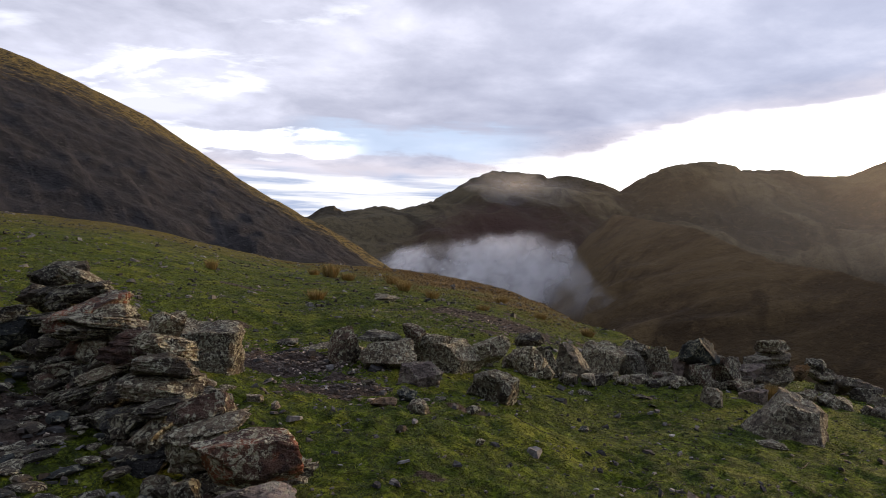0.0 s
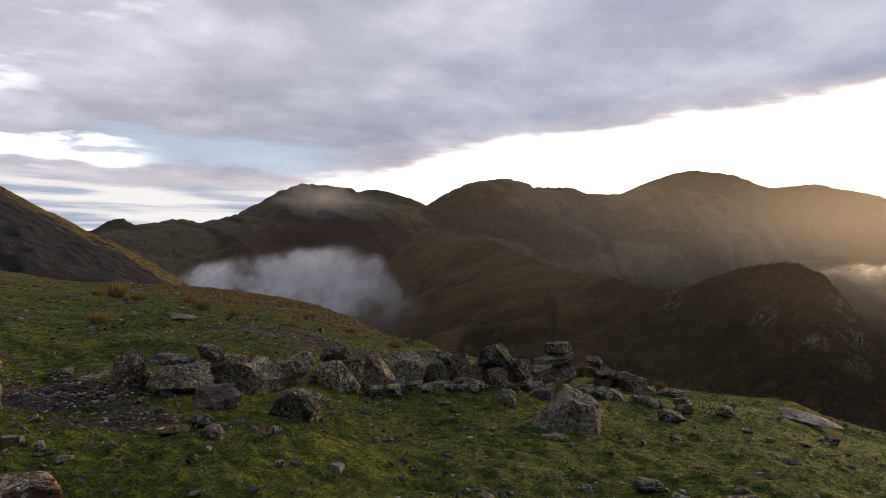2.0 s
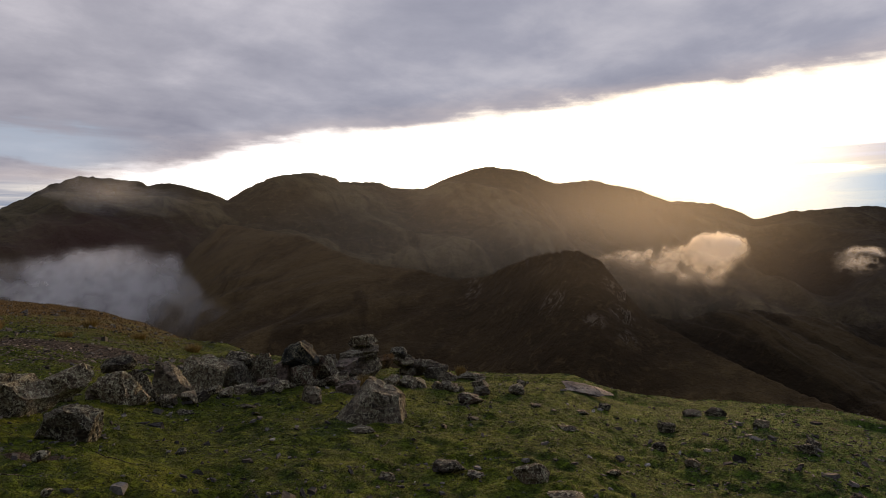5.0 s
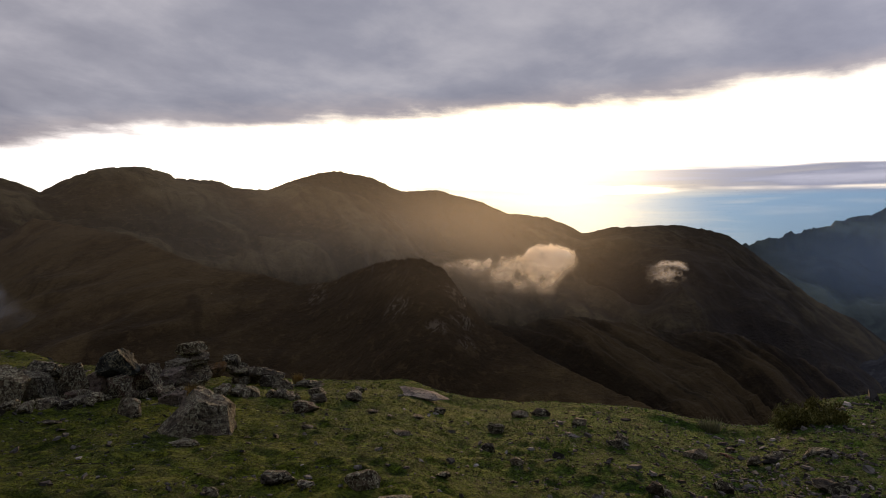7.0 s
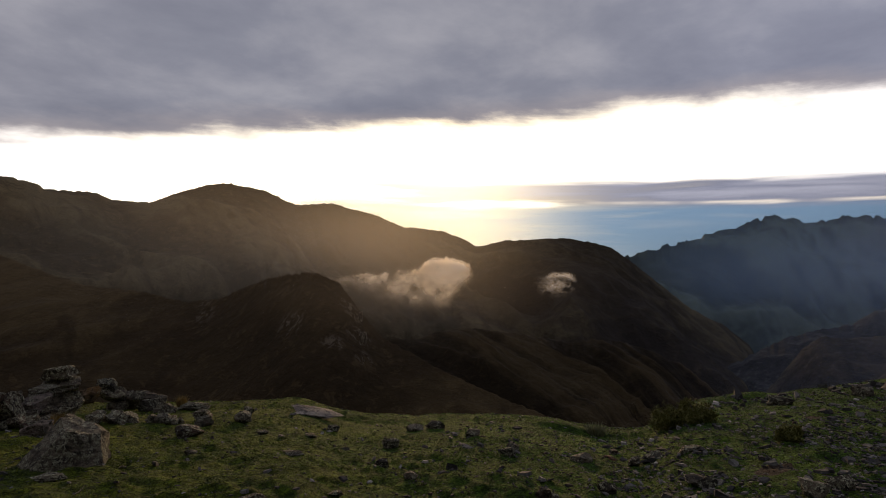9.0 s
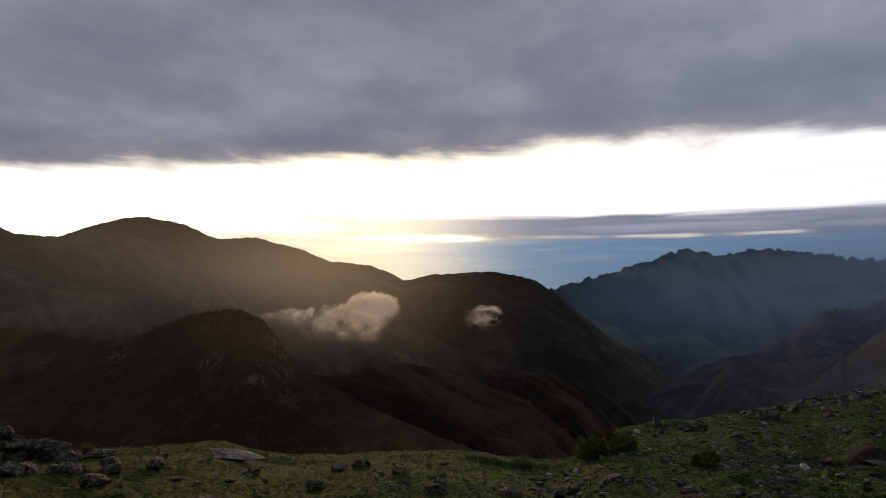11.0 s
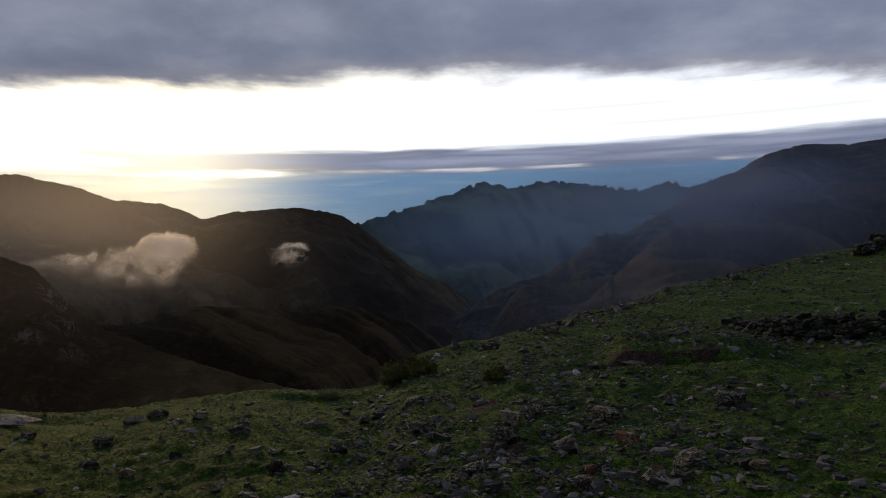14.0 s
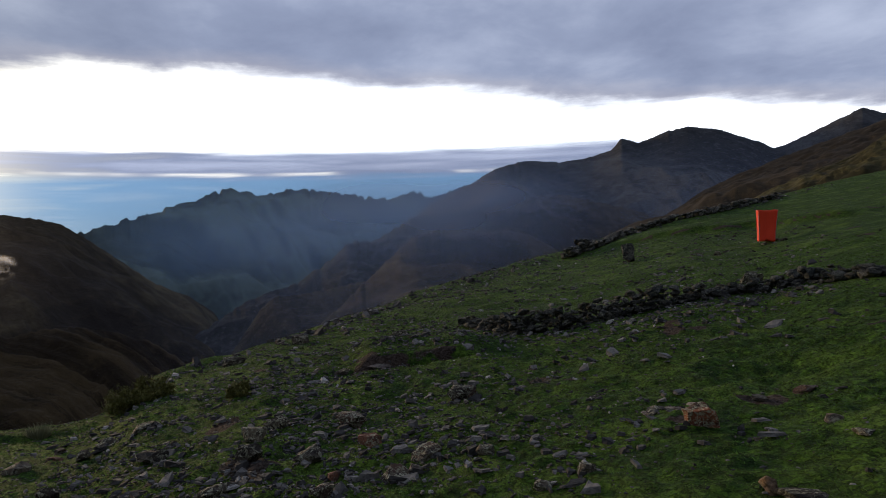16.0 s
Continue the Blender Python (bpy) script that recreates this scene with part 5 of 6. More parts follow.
grng = np.random.default_rng(17)
N = 640000
r = 2.6 + (26 - 2.6) * grng.uniform(0, 1, N) ** 1.55
a = np.radians(grng.uniform(-38, 140, N))
gx, gy = r * np.sin(a), r * np.cos(a)
keep = (bare(gx, gy) < 0.35) & (fbm(gx / 0.35, gy / 0.35, 2, 71) > -0.32) & (withered(gx, gy) < 0.6)
gx, gy, r = gx[keep], gy[keep], r[keep]
lush = 0.75 + 1.1 * np.clip(fbm(gx / 0.8, gy / 0.8, 3, 72) + 0.25, 0, 0.8)
length = grng.uniform(0.005, 0.017, len(r)) * lush * (1 + 0.02 * r)
grass = triangles("grass", blades(grng, gx, gy, ground(gx, gy) - 0.004, length, grng.uniform(0.5, 2.6, len(r)), np.maximum(0.006, 0.0015 * r)), GRASS)
tagged(grass, "short grazed green turf", "grass", kind="stuff")
N = 60000
r, a = grng.uniform(18, 40, N), np.radians(grng.uniform(-14, 40, N))
gx, gy = r * np.sin(a), r * np.cos(a)
keep = (withered(gx, gy) > grng.uniform(0.1, 0.9, N)) & (bare(gx, gy) < 0.5)
gx, gy, r = gx[keep], gy[keep], r[keep]
straw = triangles("dry_grass", blades(grng, gx, gy, ground(gx, gy) - 0.01, grng.uniform(0.025, 0.085, len(r)), grng.uniform(0.3, 1.4, len(r)), 0.0012 * r), STRAW)
tagged(straw, "yellow withered mountain grass", "grass", kind="stuff")


HERB = leaf_material("herb_leaves", (0.009, 0.015, 0.003), (0.022, 0.036, 0.007), (0.085, 0.105, 0.022))
N = 30000
r, a = 2.8 + 19 * grng.uniform(0, 1, N) ** 1.3, np.radians(grng.uniform(-38, 140, N))
gx, gy = r * np.sin(a), r * np.cos(a)
keep = (bare(gx, gy) < 0.4) & (fbm(gx / 0.9, gy / 0.9, 3, 75) > grng.uniform(-0.35, 0.45, N))
gx, gy, r = (np.repeat(c[keep], 9) for c in (gx, gy, r))
spread = grng.normal(0, 0.018, (2, len(gx))) * (1 + 0.05 * r)
gx, gy = gx + spread[0], gy + spread[1]
herbs = triangles("herbs", blades(grng, gx, gy, ground(gx, gy) - 0.003, grng.uniform(0.008, 0.022, len(gx)), grng.uniform(0.8, 2.4, len(gx)), np.maximum(0.010, 0.002 * r)), HERB)
tagged(herbs, "low dark green herbs dotted through the turf", "herbs", kind="stuff")


def tussock(x, y, w, h, mat=ICHU, n=420):
    rad = 0.5 * w * np.sqrt(grng.uniform(0, 1, n)) * 0.55
    t = grng.uniform(0, 2 * np.pi, n)
    px, py = rad * np.cos(t), rad * np.sin(t)
    lean = (rad / (0.275 * w)) ** 1.2 * grng.uniform(0.3, 1.0, n) * w / h * 0.5
    ob = triangles("grass_tussock", blades(grng, px, py, np.full(n, -0.02), h * grng.uniform(0.55, 1.1, n), lean, np.full(n, 0.010 * max(1, w / 0.4)), t), mat)
    ob.location = (x, y, height(x, y))
    return tagged(ob, "yellow dry bunch grass tussock on the slope", "tussock", "grass tussocks")


for x, y, w, h in ((-4.79, 27.96, 0.99, 0.64), (-7.43, 21.07, 0.5, 0.35), (-3.2, 16.77, 0.59, 0.3), (-1.27, 21.96, 0.57, 0.42), (-0.3, 20.97, 0.55, 0.29), (8.16, 11.61, 0.25, 0.24),
                   (1.17, 18.36, 0.48, 0.2), (4.27, 18.94, 0.51, 0.27), (-3.9, 27.0, 0.7, 0.35), (-5.6, 28.5, 0.6, 0.3), (3.2, 21.0, 0.5, 0.25),
                   (2.2, 24.0, 0.6, 0.3), (-1.9, 25.0, 0.6, 0.4), (5.0, 9.95, 0.2, 0.3)):
    tussock(x, y, w, h)
PALE = leaf_material("grey_green_tuft", (0.10, 0.11, 0.055), (0.19, 0.19, 0.11), (0.32, 0.32, 0.20))
pale = tussock(12.66, 4.71, 0.5, 0.26, PALE)
tagged(pale, "pale grey-green tuft on the edge of the pasture", "tussock", "grass tussocks")


def shrub(x, y, w, h, label):
    root = thing("shrub", x, y, label, "shrub", "shrubs")
    n, lobes = 130, 7
    lobe = grng.integers(0, lobes, n)
    ox, oy, oh = grng.uniform(-0.36, 0.36, lobes) * w, grng.uniform(-0.3, 0.3, lobes) * w, grng.uniform(0.35, 1.0, lobes) * h
    t, rr = grng.uniform(0, 2 * np.pi, n), 0.17 * w * np.sqrt(grng.uniform(0, 1, n))
    cx, cy = ox[lobe] + rr * np.cos(t), oy[lobe] + rr * np.sin(t)
    zz = oh[lobe] * grng.uniform(0.15, 0.95, n) * np.sqrt(np.maximum(0.1, 1 - (rr / (0.2 * w)) ** 2))
    m = 30
    lx, ly, lz = (np.repeat(c, m) + grng.normal(0, 0.032 * w, n * m) for c in (cx, cy, zz))
    lz = np.maximum(lz, 0.01)
    crown = triangles("foliage", blades(grng, lx, ly, lz, grng.uniform(0.02, 0.05, n * m), grng.uniform(0.2, 1.6, n * m), np.full(n * m, 0.022)), SHRUB)
    crown.parent = root
    bm = bmesh.new()
    for i in range(0, n, 6):
        e = Vector((cx[i], cy[i], zz[i]))
        c = bmesh.ops.create_cone(bm, segments=5, radius1=0.012, radius2=0.004, depth=e.length)["verts"]
        bmesh.ops.transform(bm, matrix=Matrix.Translation(e / 2) @ e.to_track_quat("Z", "Y").to_matrix().to_4x4(), verts=c)
    me = bpy.data.meshes.new("stems")
    bm.to_mesh(me), bm.free()
    me.materials.append(ROCK["d"])
    st = new("stems", me)
    st.parent = root
    return root


shrub(13.3, 3.6, 1.1, 0.42, "olive green low shrub at the edge of the gully")
shrub(13.1, 2.9, 1.0, 0.34, "olive green low shrub at the edge of the gully")
shrub(13.2, 3.25, 1.2, 0.45, "olive green spreading shrub at the edge of the gully")
shrub(11.3, 1.27, 0.56, 0.26, "small dark shrub among the stones")
shrub(-0.75, 3.55, 0.30, 0.24, "small dark twiggy shrub beside the wall")


# ---- twigs lying on the turf ----
def twig(x, y, length, turn):
    curve = bpy.data.curves.new("twig", "CURVE")
    curve.dimensions, curve.bevel_depth, curve.bevel_resolution = "3D", 0.004, 1
    line = curve.splines.new("POLY")
    line.points.add(7)
    for i, p in enumerate(line.points):
        u = (i / 7 - 0.5) * length
        px, py = x + u * math.cos(turn) + 0.02 * math.sin(i * 1.7 + x), y + u * math.sin(turn) + 0.02 * math.cos(i * 2.1)
        p.co = (px, py, height(px, py) + 0.022, 1)
        p.radius = 1.2 - 0.1 * i
    curve.materials.append(ROCK["b"] if length > 0.5 else ROCK["d"])
    return tagged(new("twig", curve), "thin dry twig lying on the turf", "twig", "twigs")


for x, y, length, turn in ((1.55, 5.2, 0.5, 0.5), (2.4, 6.6, 0.4, -0.4), (0.9, 6.3, 0.45, -0.6), (-2.6, 4.0, 0.8, 0.3), (-2.9, 4.9, 0.6, -0.2), (3.4, 6.2, 0.35, 0.9), (0.2, 5.9, 0.3, 0.2)):
    twig(x, y, length, turn)


# ---- scattered stones, too many to count ----
def chip(rng, flat):
    """A broken piece of slate: an uneven wedge with a slanting top, 1 across."""
    n = int(rng.integers(4, 7))
    t = (np.arange(n) + rng.uniform(-0.34, 0.34, n)) / n * 2 * np.pi
    r = rng.uniform(0.26, 0.60, n)
    low = np.stack((r * np.cos(t), rng.uniform(0.5, 0.9) * r * np.sin(t), np.full(n, -0.5 * flat)), -1)
    top = low * rng.uniform(0.55, 1.0, (n, 1))
    tip = rng.normal(0, 0.9, 2)
    top[:, 2] = flat * (0.5 + top[:, 0] * tip[0] + top[:, 1] * tip[1] + rng.uniform(-0.2, 0.2, n))
    faces = [(i, (i + 1) % n, n + (i + 1) % n) for i in range(n)] + [(i, n + (i + 1) % n, n + i) for i in range(n)] + [(n, n + i, n + i + 1) for i in range(1, n - 1)]
    return np.vstack((low, top)), np.array(faces)


def scatter(name, label, n, draw, size, level, seed, flat=0.13, mat=None):
    rng = np.random.default_rng(seed)
    x, y = draw(rng, n)
    s = size(rng, len(x))
    z = ground(x, y)
    shapes = [chip(rng, flat * f) for f in (0.7, 1.0, 1.5, 1.0) * 4]
    V, F, at = [], [], 0
    for i, (v, faces) in enumerate(shapes):
        sel = np.arange(i, len(x), 16)
        t = rng.uniform(0, 6.28, len(sel))
        c, d = np.cos(t)[:, None], np.sin(t)[:, None]
        k1, k2 = rng.normal(0, 0.17, (len(sel), 1)), rng.normal(0, 0.17, (len(sel), 1))
        px, py = v[None, :, 0] * c - v[None, :, 1] * d, v[None, :, 0] * d + v[None, :, 1] * c
        pz = v[None, :, 2] + px * k1 + py * k2
        S = s[sel][:, None]
        P = np.stack((px * S + x[sel][:, None], py * S + y[sel][:, None], pz * S + z[sel][:, None] + 0.34 * flat * S + 0.012), -1)
        V.append(P.reshape(-1, 3))
        F.append((faces[None] + (at + np.arange(len(sel)) * len(v))[:, None, None]).reshape(-1, 3))
        at += len(sel) * len(v)
    ob = triangles_indexed(name, np.vstack(V), np.vstack(F), mat or CHIPS)
    return tagged(ob, label, "stones", kind="stuff")


def triangles_indexed(name, v, f, mat):
    me = bpy.data.meshes.new(name)
    me.vertices.add(len(v))
    me.vertices.foreach_set("co", v.reshape(-1).astype(np.float32))
    me.loops.add(f.size)
    me.loops.foreach_set("vertex_index", f.reshape(-1).astype(np.int32))
    me.polygons.add(len(f))
    me.polygons.foreach_set("loop_start", np.arange(0, f.size, 3, dtype=np.int32))
    me.polygons.foreach_set("use_smooth", np.zeros(len(f), bool))
    me.update(calc_edges=True)
    me.materials.append(mat)
    return new(name, me)


def chip_material(name, light):
    m, k, b, p = material(name)
    rnd = k.t.nodes.new("ShaderNodeNewGeometry").outputs["Random Per Island"]
    col = k.ramp(rnd, [(0.0, (0.016, 0.016, 0.016)), (0.5, (0.036, 0.035, 0.033)), (0.66, (0.070, 0.068, 0.063)), (0.965, (0.112, 0.110, 0.103)), (1.0, (0.27, 0.265, 0.25))])
    n = k.noise(p, 26, 4, 0.7)
    finish(k, b, k.mix(1.0, col, k.mix(k.span(n, 0.3, 0.7), tuple(0.55 * v for v in light), tuple(1.25 * v for v in light)), "MULTIPLY"), 0.85, n, 0.6, 0.02)
    return m


CHIPS = chip_material("stone_chips", (1.42, 1.40, 1.40))
GRAVEL = chip_material("brown_gravel", (2.1, 1.75, 1.5))


def in_view(rng, n, r0, r1, power, a0, a1, thin):
    r, a = r0 + (r1 - r0) * rng.uniform(0, 1, n) ** power, np.radians(rng.uniform(a0, a1, n))
    x, y = r * np.sin(a), r * np.cos(a)
    keep = thin(x, y) > rng.uniform(0, 1, n)
    return x[keep], y[keep]


def near(x, y, px, py, rad):
    return np.exp(-((x - px) ** 2 + (y - py) ** 2) / rad ** 2)


def everywhere(x, y):
    az = np.degrees(np.arctan2(x, y))
    lawn = 1 - 0.7 * smooth(az, 102, 110) * (1 - smooth(np.hypot(x, y), 9, 10.5))
    return lawn * np.clip(0.26 + 0.9 * np.clip(fbm(x / 1.6, y / 1.6, 3, 81), 0, 1) + 0.65 * smooth(az, 58, 78) * (1 - smooth(az, 114, 132)) + 0.35 * (1 - smooth(az, 12, 24)) * smooth(np.hypot(x, y), 7, 11), 0, 1)


def rubble(x, y):
    """Stony strips: below the old enclosure, along the brow and on the worn patches."""
    v = 0.7 * near(x, y, 7.5, -0.8, 1.9) + 0.6 * near(x, y, 5.9, -1.3, 1.3) + 0.6 * near(x, y, 5.6, 1.0, 1.1) + 0.7 * near(x, y, 7.6, 1.6, 1.6) + 0.6 * near(x, y, 6.4, 0.2, 1.3) + 0.7 * near(x, y, 9.5, 1.9, 2.0)
    v = v + 0.9 * near(x, y, 12.7, -0.4, 1.5) + 0.9 * near(x, y, 12.8, 1.8, 1.6) + 0.6 * near(x, y, 16.0, -2.8, 1.8) + 0.6 * near(x, y, 11.0, 4.6, 1.6) + 0.8 * near(x, y, 11.5, 0.5, 1.8) + 0.5 * near(x, y, 15.5, -0.6, 2.4)
    v = v + 0.7 * near(x, y, 13.2, -6.6, 1.3) + 0.7 * near(x, y, 14.8, -3.4, 1.6) + 0.6 * near(x, y, 12.2, -9.2, 1.3) + 0.9 * near(x, y, 30.5, -7.5, 3.4) + 0.8 * near(x, y, 33.8, -10.3, 2.2) + 0.7 * near(x, y, 28.0, -4.5, 2.4) + 0.7 * near(x, y, 19.6, -4.9, 1.6) + 0.5 * near(x, y, 22.0, -3.0, 2.4)
    return np.clip(v * (0.35 + 1.8 * np.clip(fbm(x / 0.9, y / 0.9, 3, 91), -0.1, 1)), 0, 1)


def gravel(x, y):
    return np.clip(near(x, y, -1.75, 8.4, 0.75) + 0.5 * near(x, y, -1.0, 7.0, 0.5) + 0.5 * near(x, y, 0.9, 15.0, 1.9) + 0.4 * near(x, y, 3.0, 15.7, 1.5) + 0.12 * near(x, y, -3.0, 4.4, 0.7), 0, 1)


scatter("pebbles", "small slate chips strewn over the turf", 46000, lambda g, n: in_view(g, n, 2.6, 40, 1.5, -38, 140, everywhere), lambda g, n: np.clip(g.lognormal(-3.35, 0.5, n), 0.015, 0.13), 0, 101, 0.16)
scatter("scattered_stones", "flat slate stones scattered on the pasture", 4200, lambda g, n: in_view(g, n, 3.4, 60, 1.35, -38, 140, everywhere), lambda g, n: np.clip(g.lognormal(-2.4, 0.42, n), 0.04, 0.30), 1, 102, 0.18)
scatter("rubble", "strips of broken grey rubble on the slope", 90000, lambda g, n: in_view(g, n, 4, 40, 1.0, 55, 136, rubble), lambda g, n: np.clip(g.lognormal(-3.0, 0.6, n), 0.02, 0.26), 1, 103, 0.16)
def brow_stones(x, y):
    r, az = np.hypot(x, y), np.degrees(np.arctan2(x, y))
    rb = np.interp(az, BROW_AZ, BROW_R)
    return np.exp(-((r - 0.95 * rb) / (0.05 * rb)) ** 2) * (0.4 + 1.8 * np.clip(fbm(x / 2.2, y / 2.2, 3, 95), 0, 1)) * smooth(az, 76, 84) * (1 - 0.7 * smooth(az, 110, 116)) * (1 - smooth(az, 132, 138))


scatter("brow_rubble", "grey rubble along the edge of the pasture", 40000, lambda g, n: in_view(g, n, 12, 70, 1.0, 74, 138, brow_stones), lambda g, n: np.clip(g.lognormal(-1.7, 0.5, n), 0.06, 0.6), 1, 105, 0.20)
def upper(x, y):
    """Stones lying about the upper pasture and spilled along the old wall."""
    spill = sum(near(x, y, px, py, 0.9) for px, py in ((16.2, -4.6), (15, -5.6), (14.3, -6.8), (13.6, -8), (13.1, -9.4), (12.4, -10.6), (12.6, -7), (12.2, -8.2), (11.8, -9.6)))
    return np.clip(0.16 + 0.9 * np.clip(fbm(x / 2.4, y / 2.4, 3, 97), 0, 1) + 0.9 * spill, 0, 1)


scatter("field_stones", "dark stones lying about the upper pasture", 17000, lambda g, n: in_view(g, n, 9, 42, 0.9, 86, 132, upper), lambda g, n: np.clip(g.lognormal(-2.35, 0.5, n), 0.04, 0.36), 1, 106, 0.18)
def west(x, y):
    az = np.degrees(np.arctan2(x, y))
    return np.clip(0.25 + 1.2 * np.clip(fbm(x / 2.6, y / 2.6, 3, 99), -0.1, 1), 0, 1) * (1 - smooth(az, 12, 24))


scatter("slope_stones", "dark flat stones strewn on the western slope", 9000, lambda g, n: in_view(g, n, 8, 44, 0.8, -38, 24, west), lambda g, n: np.clip(g.lognormal(-2.25, 0.45, n), 0.05, 0.40), 1, 107, 0.17)
scatter("gravel", "patches of grey slaty gravel", 100000, lambda g, n: in_view(g, n, 3.5, 22, 1.0, -38, 25, gravel), lambda g, n: np.clip(g.lognormal(-3.15, 0.45, n), 0.015, 0.14), 0, 104, 0.13, GRAVEL)


# ---- mist in the valley, and tinted sheets imitating haze ----
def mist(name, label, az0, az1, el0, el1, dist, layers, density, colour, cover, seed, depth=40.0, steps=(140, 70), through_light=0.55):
    """A mist bank or imitated haze: a few soft, bulging veils one behind another."""
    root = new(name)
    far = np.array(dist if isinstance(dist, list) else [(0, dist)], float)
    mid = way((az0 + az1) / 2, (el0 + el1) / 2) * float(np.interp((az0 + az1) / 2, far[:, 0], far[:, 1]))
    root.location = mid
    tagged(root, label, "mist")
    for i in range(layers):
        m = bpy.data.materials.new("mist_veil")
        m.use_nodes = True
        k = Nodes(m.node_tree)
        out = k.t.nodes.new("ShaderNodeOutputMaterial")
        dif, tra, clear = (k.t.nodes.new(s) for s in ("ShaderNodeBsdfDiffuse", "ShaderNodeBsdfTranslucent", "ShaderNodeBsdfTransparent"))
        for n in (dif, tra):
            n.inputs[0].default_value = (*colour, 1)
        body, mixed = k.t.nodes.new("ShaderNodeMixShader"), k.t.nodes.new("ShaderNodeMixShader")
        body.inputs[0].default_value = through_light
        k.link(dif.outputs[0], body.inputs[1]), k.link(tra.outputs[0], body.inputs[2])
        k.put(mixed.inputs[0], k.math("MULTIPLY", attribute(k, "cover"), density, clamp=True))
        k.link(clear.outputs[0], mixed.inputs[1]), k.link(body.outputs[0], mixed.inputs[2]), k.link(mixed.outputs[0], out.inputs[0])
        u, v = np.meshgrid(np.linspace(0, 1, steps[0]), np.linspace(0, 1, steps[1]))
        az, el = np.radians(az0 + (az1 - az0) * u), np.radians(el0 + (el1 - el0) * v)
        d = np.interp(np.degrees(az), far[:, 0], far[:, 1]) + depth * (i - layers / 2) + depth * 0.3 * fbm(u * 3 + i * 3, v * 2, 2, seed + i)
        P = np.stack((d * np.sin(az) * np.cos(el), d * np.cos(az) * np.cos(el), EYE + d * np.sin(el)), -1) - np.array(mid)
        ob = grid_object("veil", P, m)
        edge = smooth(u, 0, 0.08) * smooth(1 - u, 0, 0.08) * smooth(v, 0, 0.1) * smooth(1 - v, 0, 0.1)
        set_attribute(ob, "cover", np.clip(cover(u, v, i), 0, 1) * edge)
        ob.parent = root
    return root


def bank_cover(u, v, i):
    """A long bank, thin to the west, boiling up in the middle, with wisps below its east end."""
    n = fbm(u * 11 + i * 7, v * 3.6, 5, 201 + i)
    top = np.interp(u, [0, 0.2, 0.48, 0.58, 0.68, 0.74, 0.80, 1], [0.60, 0.76, 0.93, 0.90, 0.84, 0.52, 0.30, 0.14]) + 0.11 * fbm(u * 11 + i, v * 3, 5, 211 + i)
    low = np.interp(u, [0, 0.45, 0.6, 0.75, 0.85, 1], [-0.5, -0.1, 0.12, 0.15, -0.05, -0.1])
    body = smooth(top - v, -0.02, 0.13) * smooth(v - low, -0.15, 0.4)
    thin = np.interp(u, [0, 0.3, 0.48, 0.60, 0.70, 0.8, 1], [1.0, 1.0, 0.85, 0.62, 0.40, 0.24, 0.12])
    return body * thin * (0.72 + 1.9 * n)


def puff_cover(u, v, i):
    """A thin streamer to the west swelling to a bright curled head in the east, its underside trailing away."""
    n = fbm(u * 13 + i * 5, v * 5.5, 5, 221 + i)
    billow = 0.07 * fbm(u * 22 + i, v * 3, 4, 231 + i)
    top = np.interp(u, [0, 0.15, 0.45, 0.60, 0.66, 0.72, 0.85, 0.96, 1], [0.50, 0.60, 0.66, 0.72, 0.86, 0.93, 0.90, 0.80, 0.6]) + 1.3 * billow
    low = np.interp(u, [0, 0.3, 0.6, 0.82, 0.92, 1], [0.40, 0.22, 0.02, 0.0, 0.40, 0.50]) + billow
    body = smooth(top - v, -0.01, 0.07) * smooth(v - low, -0.05, 0.45) * smooth(1 - u, 0.0, 0.025)
    # a denser head stands in for the sunlit side
    head = (1 - smooth(np.hypot((u - 0.84) / 0.24, (v - 0.72) / 0.30) + 0.9 * n, 0.55, 1.0))
    return body * np.clip(0.32 + 0.10 * smooth(u, 0.1, 0.6) + 0.80 * head + 0.8 * n, 0, 1.2)


def wisp_cover(u, v, i):
    """Torn: a bright hooked strand over a ragged grey body."""
    n = fbm(u * 7 + i * 5, v * 6, 5, 251 + i)
    ring = np.hypot((u - 0.45) / 0.46, (v - 0.48) / 0.44)
    strand = np.exp(-((v - 0.80 + 0.9 * (u - 0.55) ** 2 + 0.12 * n) / 0.06) ** 2) * smooth(u, 0.2, 0.4) * smooth(1 - u, 0.05, 0.2)
    return (1 - smooth(ring + 1.3 * n, 0.25, 0.95)) * (0.45 + 1.2 * n) + 0.75 * strand


def glow_cover(u, v, i):
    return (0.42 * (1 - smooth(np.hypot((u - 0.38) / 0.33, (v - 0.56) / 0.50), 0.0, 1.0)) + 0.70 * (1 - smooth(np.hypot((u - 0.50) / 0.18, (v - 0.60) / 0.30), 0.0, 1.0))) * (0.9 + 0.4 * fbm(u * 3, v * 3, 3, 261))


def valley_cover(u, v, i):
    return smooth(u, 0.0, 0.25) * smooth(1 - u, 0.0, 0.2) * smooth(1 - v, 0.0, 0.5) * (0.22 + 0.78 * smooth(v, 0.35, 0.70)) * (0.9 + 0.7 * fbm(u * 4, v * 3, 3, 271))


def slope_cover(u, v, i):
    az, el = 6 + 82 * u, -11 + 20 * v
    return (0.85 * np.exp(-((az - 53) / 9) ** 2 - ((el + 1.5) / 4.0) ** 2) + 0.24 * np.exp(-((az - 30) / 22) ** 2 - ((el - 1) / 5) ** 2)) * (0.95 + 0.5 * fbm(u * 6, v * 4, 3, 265))


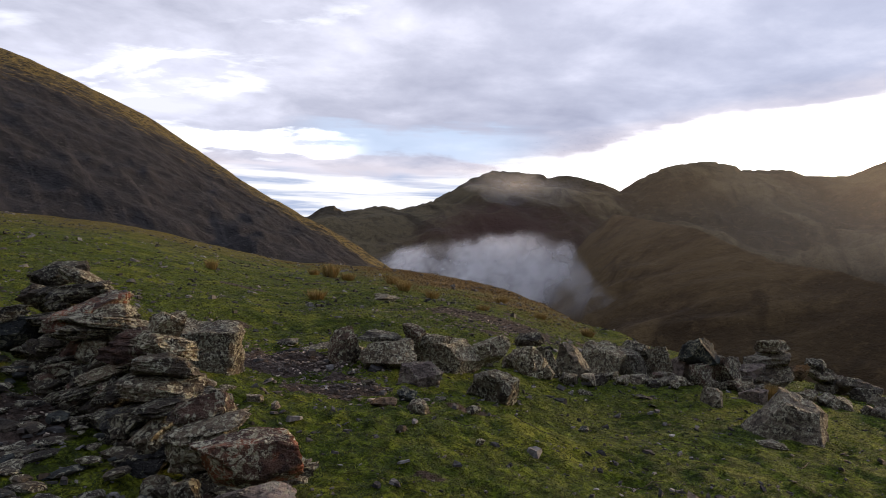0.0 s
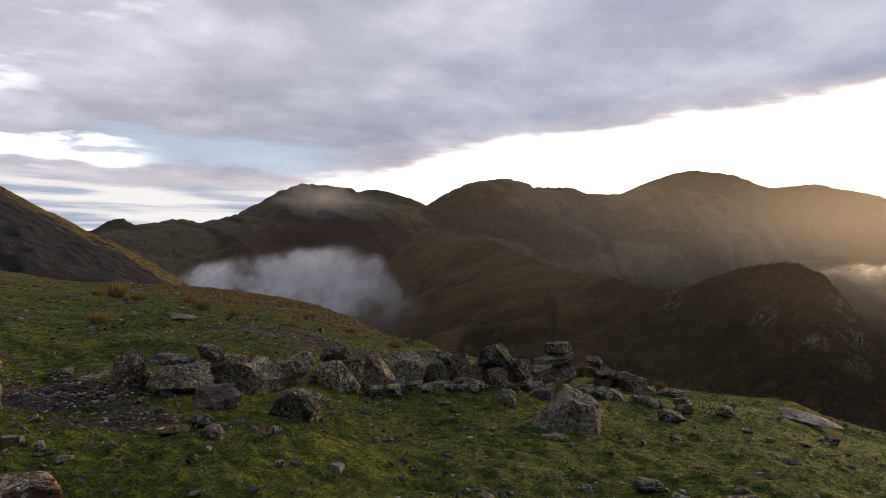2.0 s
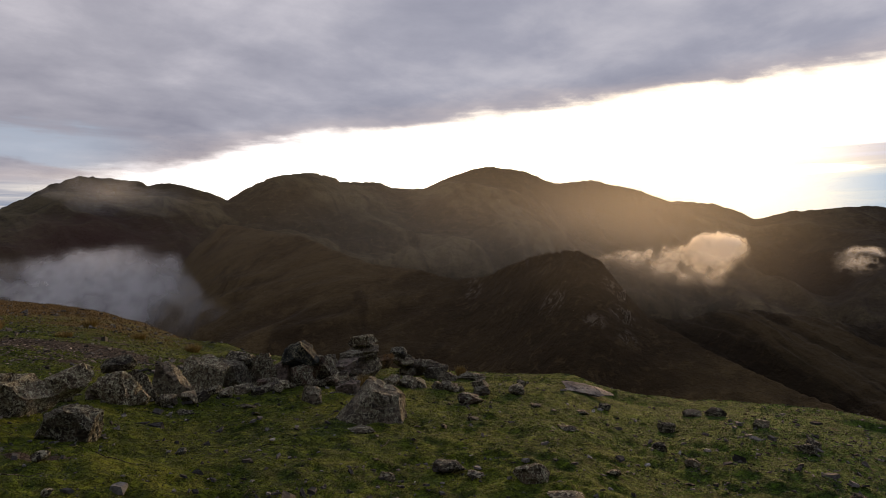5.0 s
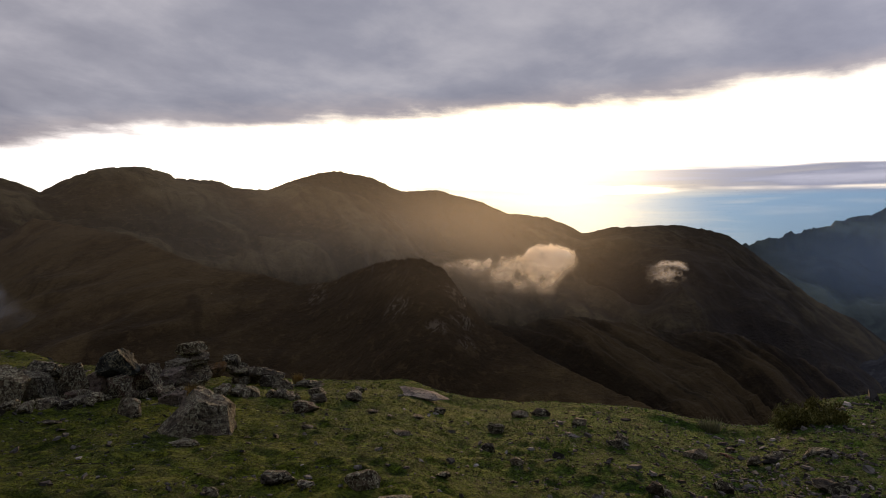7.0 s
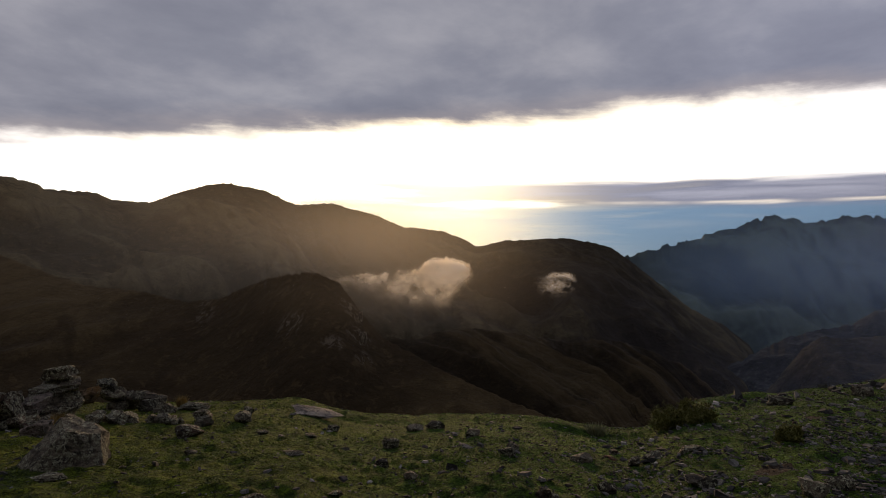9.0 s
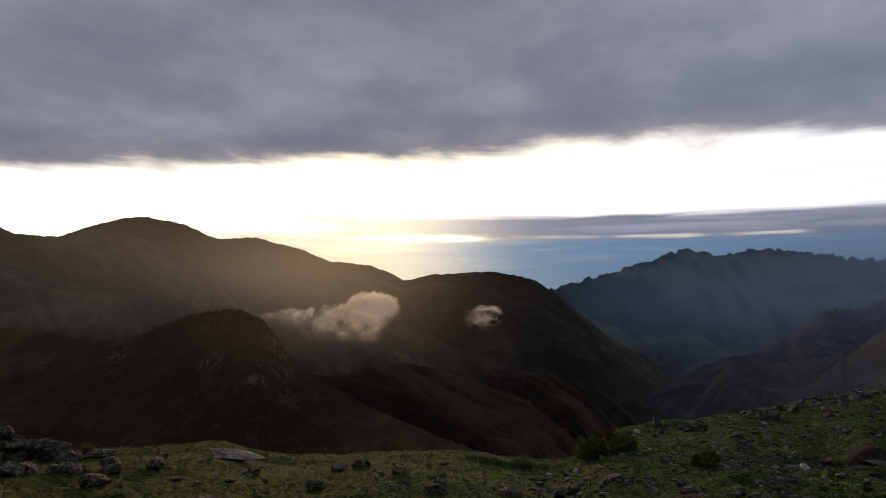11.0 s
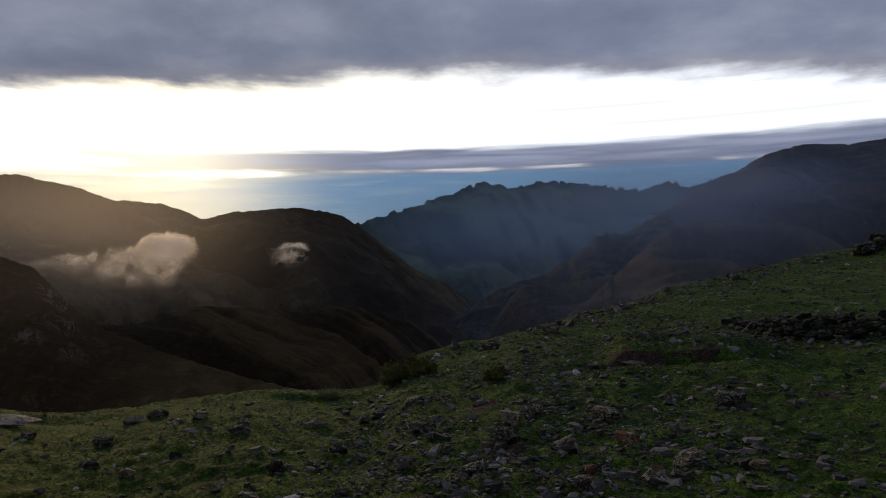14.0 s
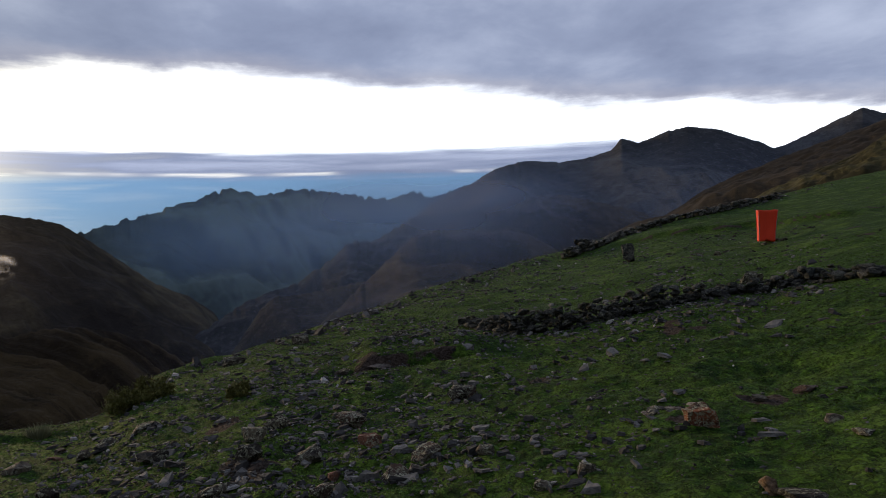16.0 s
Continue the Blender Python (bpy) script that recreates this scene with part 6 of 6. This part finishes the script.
WHITE = (0.86, 0.87, 0.90)
mist("mist_bank", "long white bank of mist lying against the mountain", -8.5, 21.0, -8.6, 0.4, 1250, 3, 0.62, (0.76, 0.77, 0.80), bank_cover, 1)
# the puff's warm sunlight is partly put into its colour
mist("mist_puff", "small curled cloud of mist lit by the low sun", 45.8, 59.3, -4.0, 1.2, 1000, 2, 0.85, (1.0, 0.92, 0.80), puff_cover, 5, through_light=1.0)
mist("mist_wisp", "small torn wisp of mist on the mountainside", 64.4, 68.4, -2.7, -0.1, 1050, 2, 0.45, WHITE, wisp_cover, 9, steps=(70, 50), through_light=0.85)
def cap_cover(u, v, i):
    n = fbm(u * 5, v * 3, 4, 281)
    return (1 - smooth(np.hypot((u - 0.45) / 0.5, (v - 0.55) / 0.5) + 0.8 * n, 0.1, 0.95)) * (0.8 + n)


mist("summit_mist", "faint veil of mist on the mountain summit", 0.5, 13.0, 1.2, 6.2, 2000, 1, 0.30, WHITE, cap_cover, 15, steps=(100, 60))
# three veils added to imitate sun glow, its warmth put into their colour
mist("sun_glow_veil", "warm-tinted veil imitating the glow below the low sun", 10, 92, -9, 10, [(10, 1770), (20, 1570), (27, 1430), (38, 1325), (92, 1325)], 2, 0.20, (0.97, 0.86, 0.70), glow_cover, 11, steps=(80, 40), through_light=0.85)
mist("slope_glow_veil", "warm-tinted veil imitating sun glow before the lower slopes", 6, 88, -11, 9, [(6, 1500), (30, 1400), (45, 1330), (88, 1330)], 1, 0.12, (0.97, 0.84, 0.66), slope_cover, 27, steps=(90, 40), through_light=0.9)
mist("spur_glow_veil", "golden-tinted veil imitating sun glow before the rocky spur", 6, 88, -11, 9, 640, 1, 0.085, (0.97, 0.84, 0.66), slope_cover, 28, steps=(90, 40), through_light=0.9)
# a sheet added to imitate distance haze, the blue put into its colour
mist("valley_haze_sheet", "blue-tinted sheet imitating haze in the far valley", 70, 112, -12, 8, 2740, 1, 0.44, (0.28, 0.50, 0.95), valley_cover, 13, steps=(80, 40), through_light=0.15)


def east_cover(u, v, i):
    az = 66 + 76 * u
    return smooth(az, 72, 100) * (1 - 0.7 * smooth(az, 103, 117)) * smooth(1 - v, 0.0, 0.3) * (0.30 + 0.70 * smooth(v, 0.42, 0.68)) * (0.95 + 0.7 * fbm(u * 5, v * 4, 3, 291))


# another blue-coloured sheet imitating the haze in front of the mountain
mist("east_haze_sheet", "blue-tinted sheet imitating haze before the eastern mountain", 66, 142, -13, 9, 470, 1, 0.46, (0.40, 0.54, 0.92), east_cover, 19, steps=(80, 40), through_light=0.15)
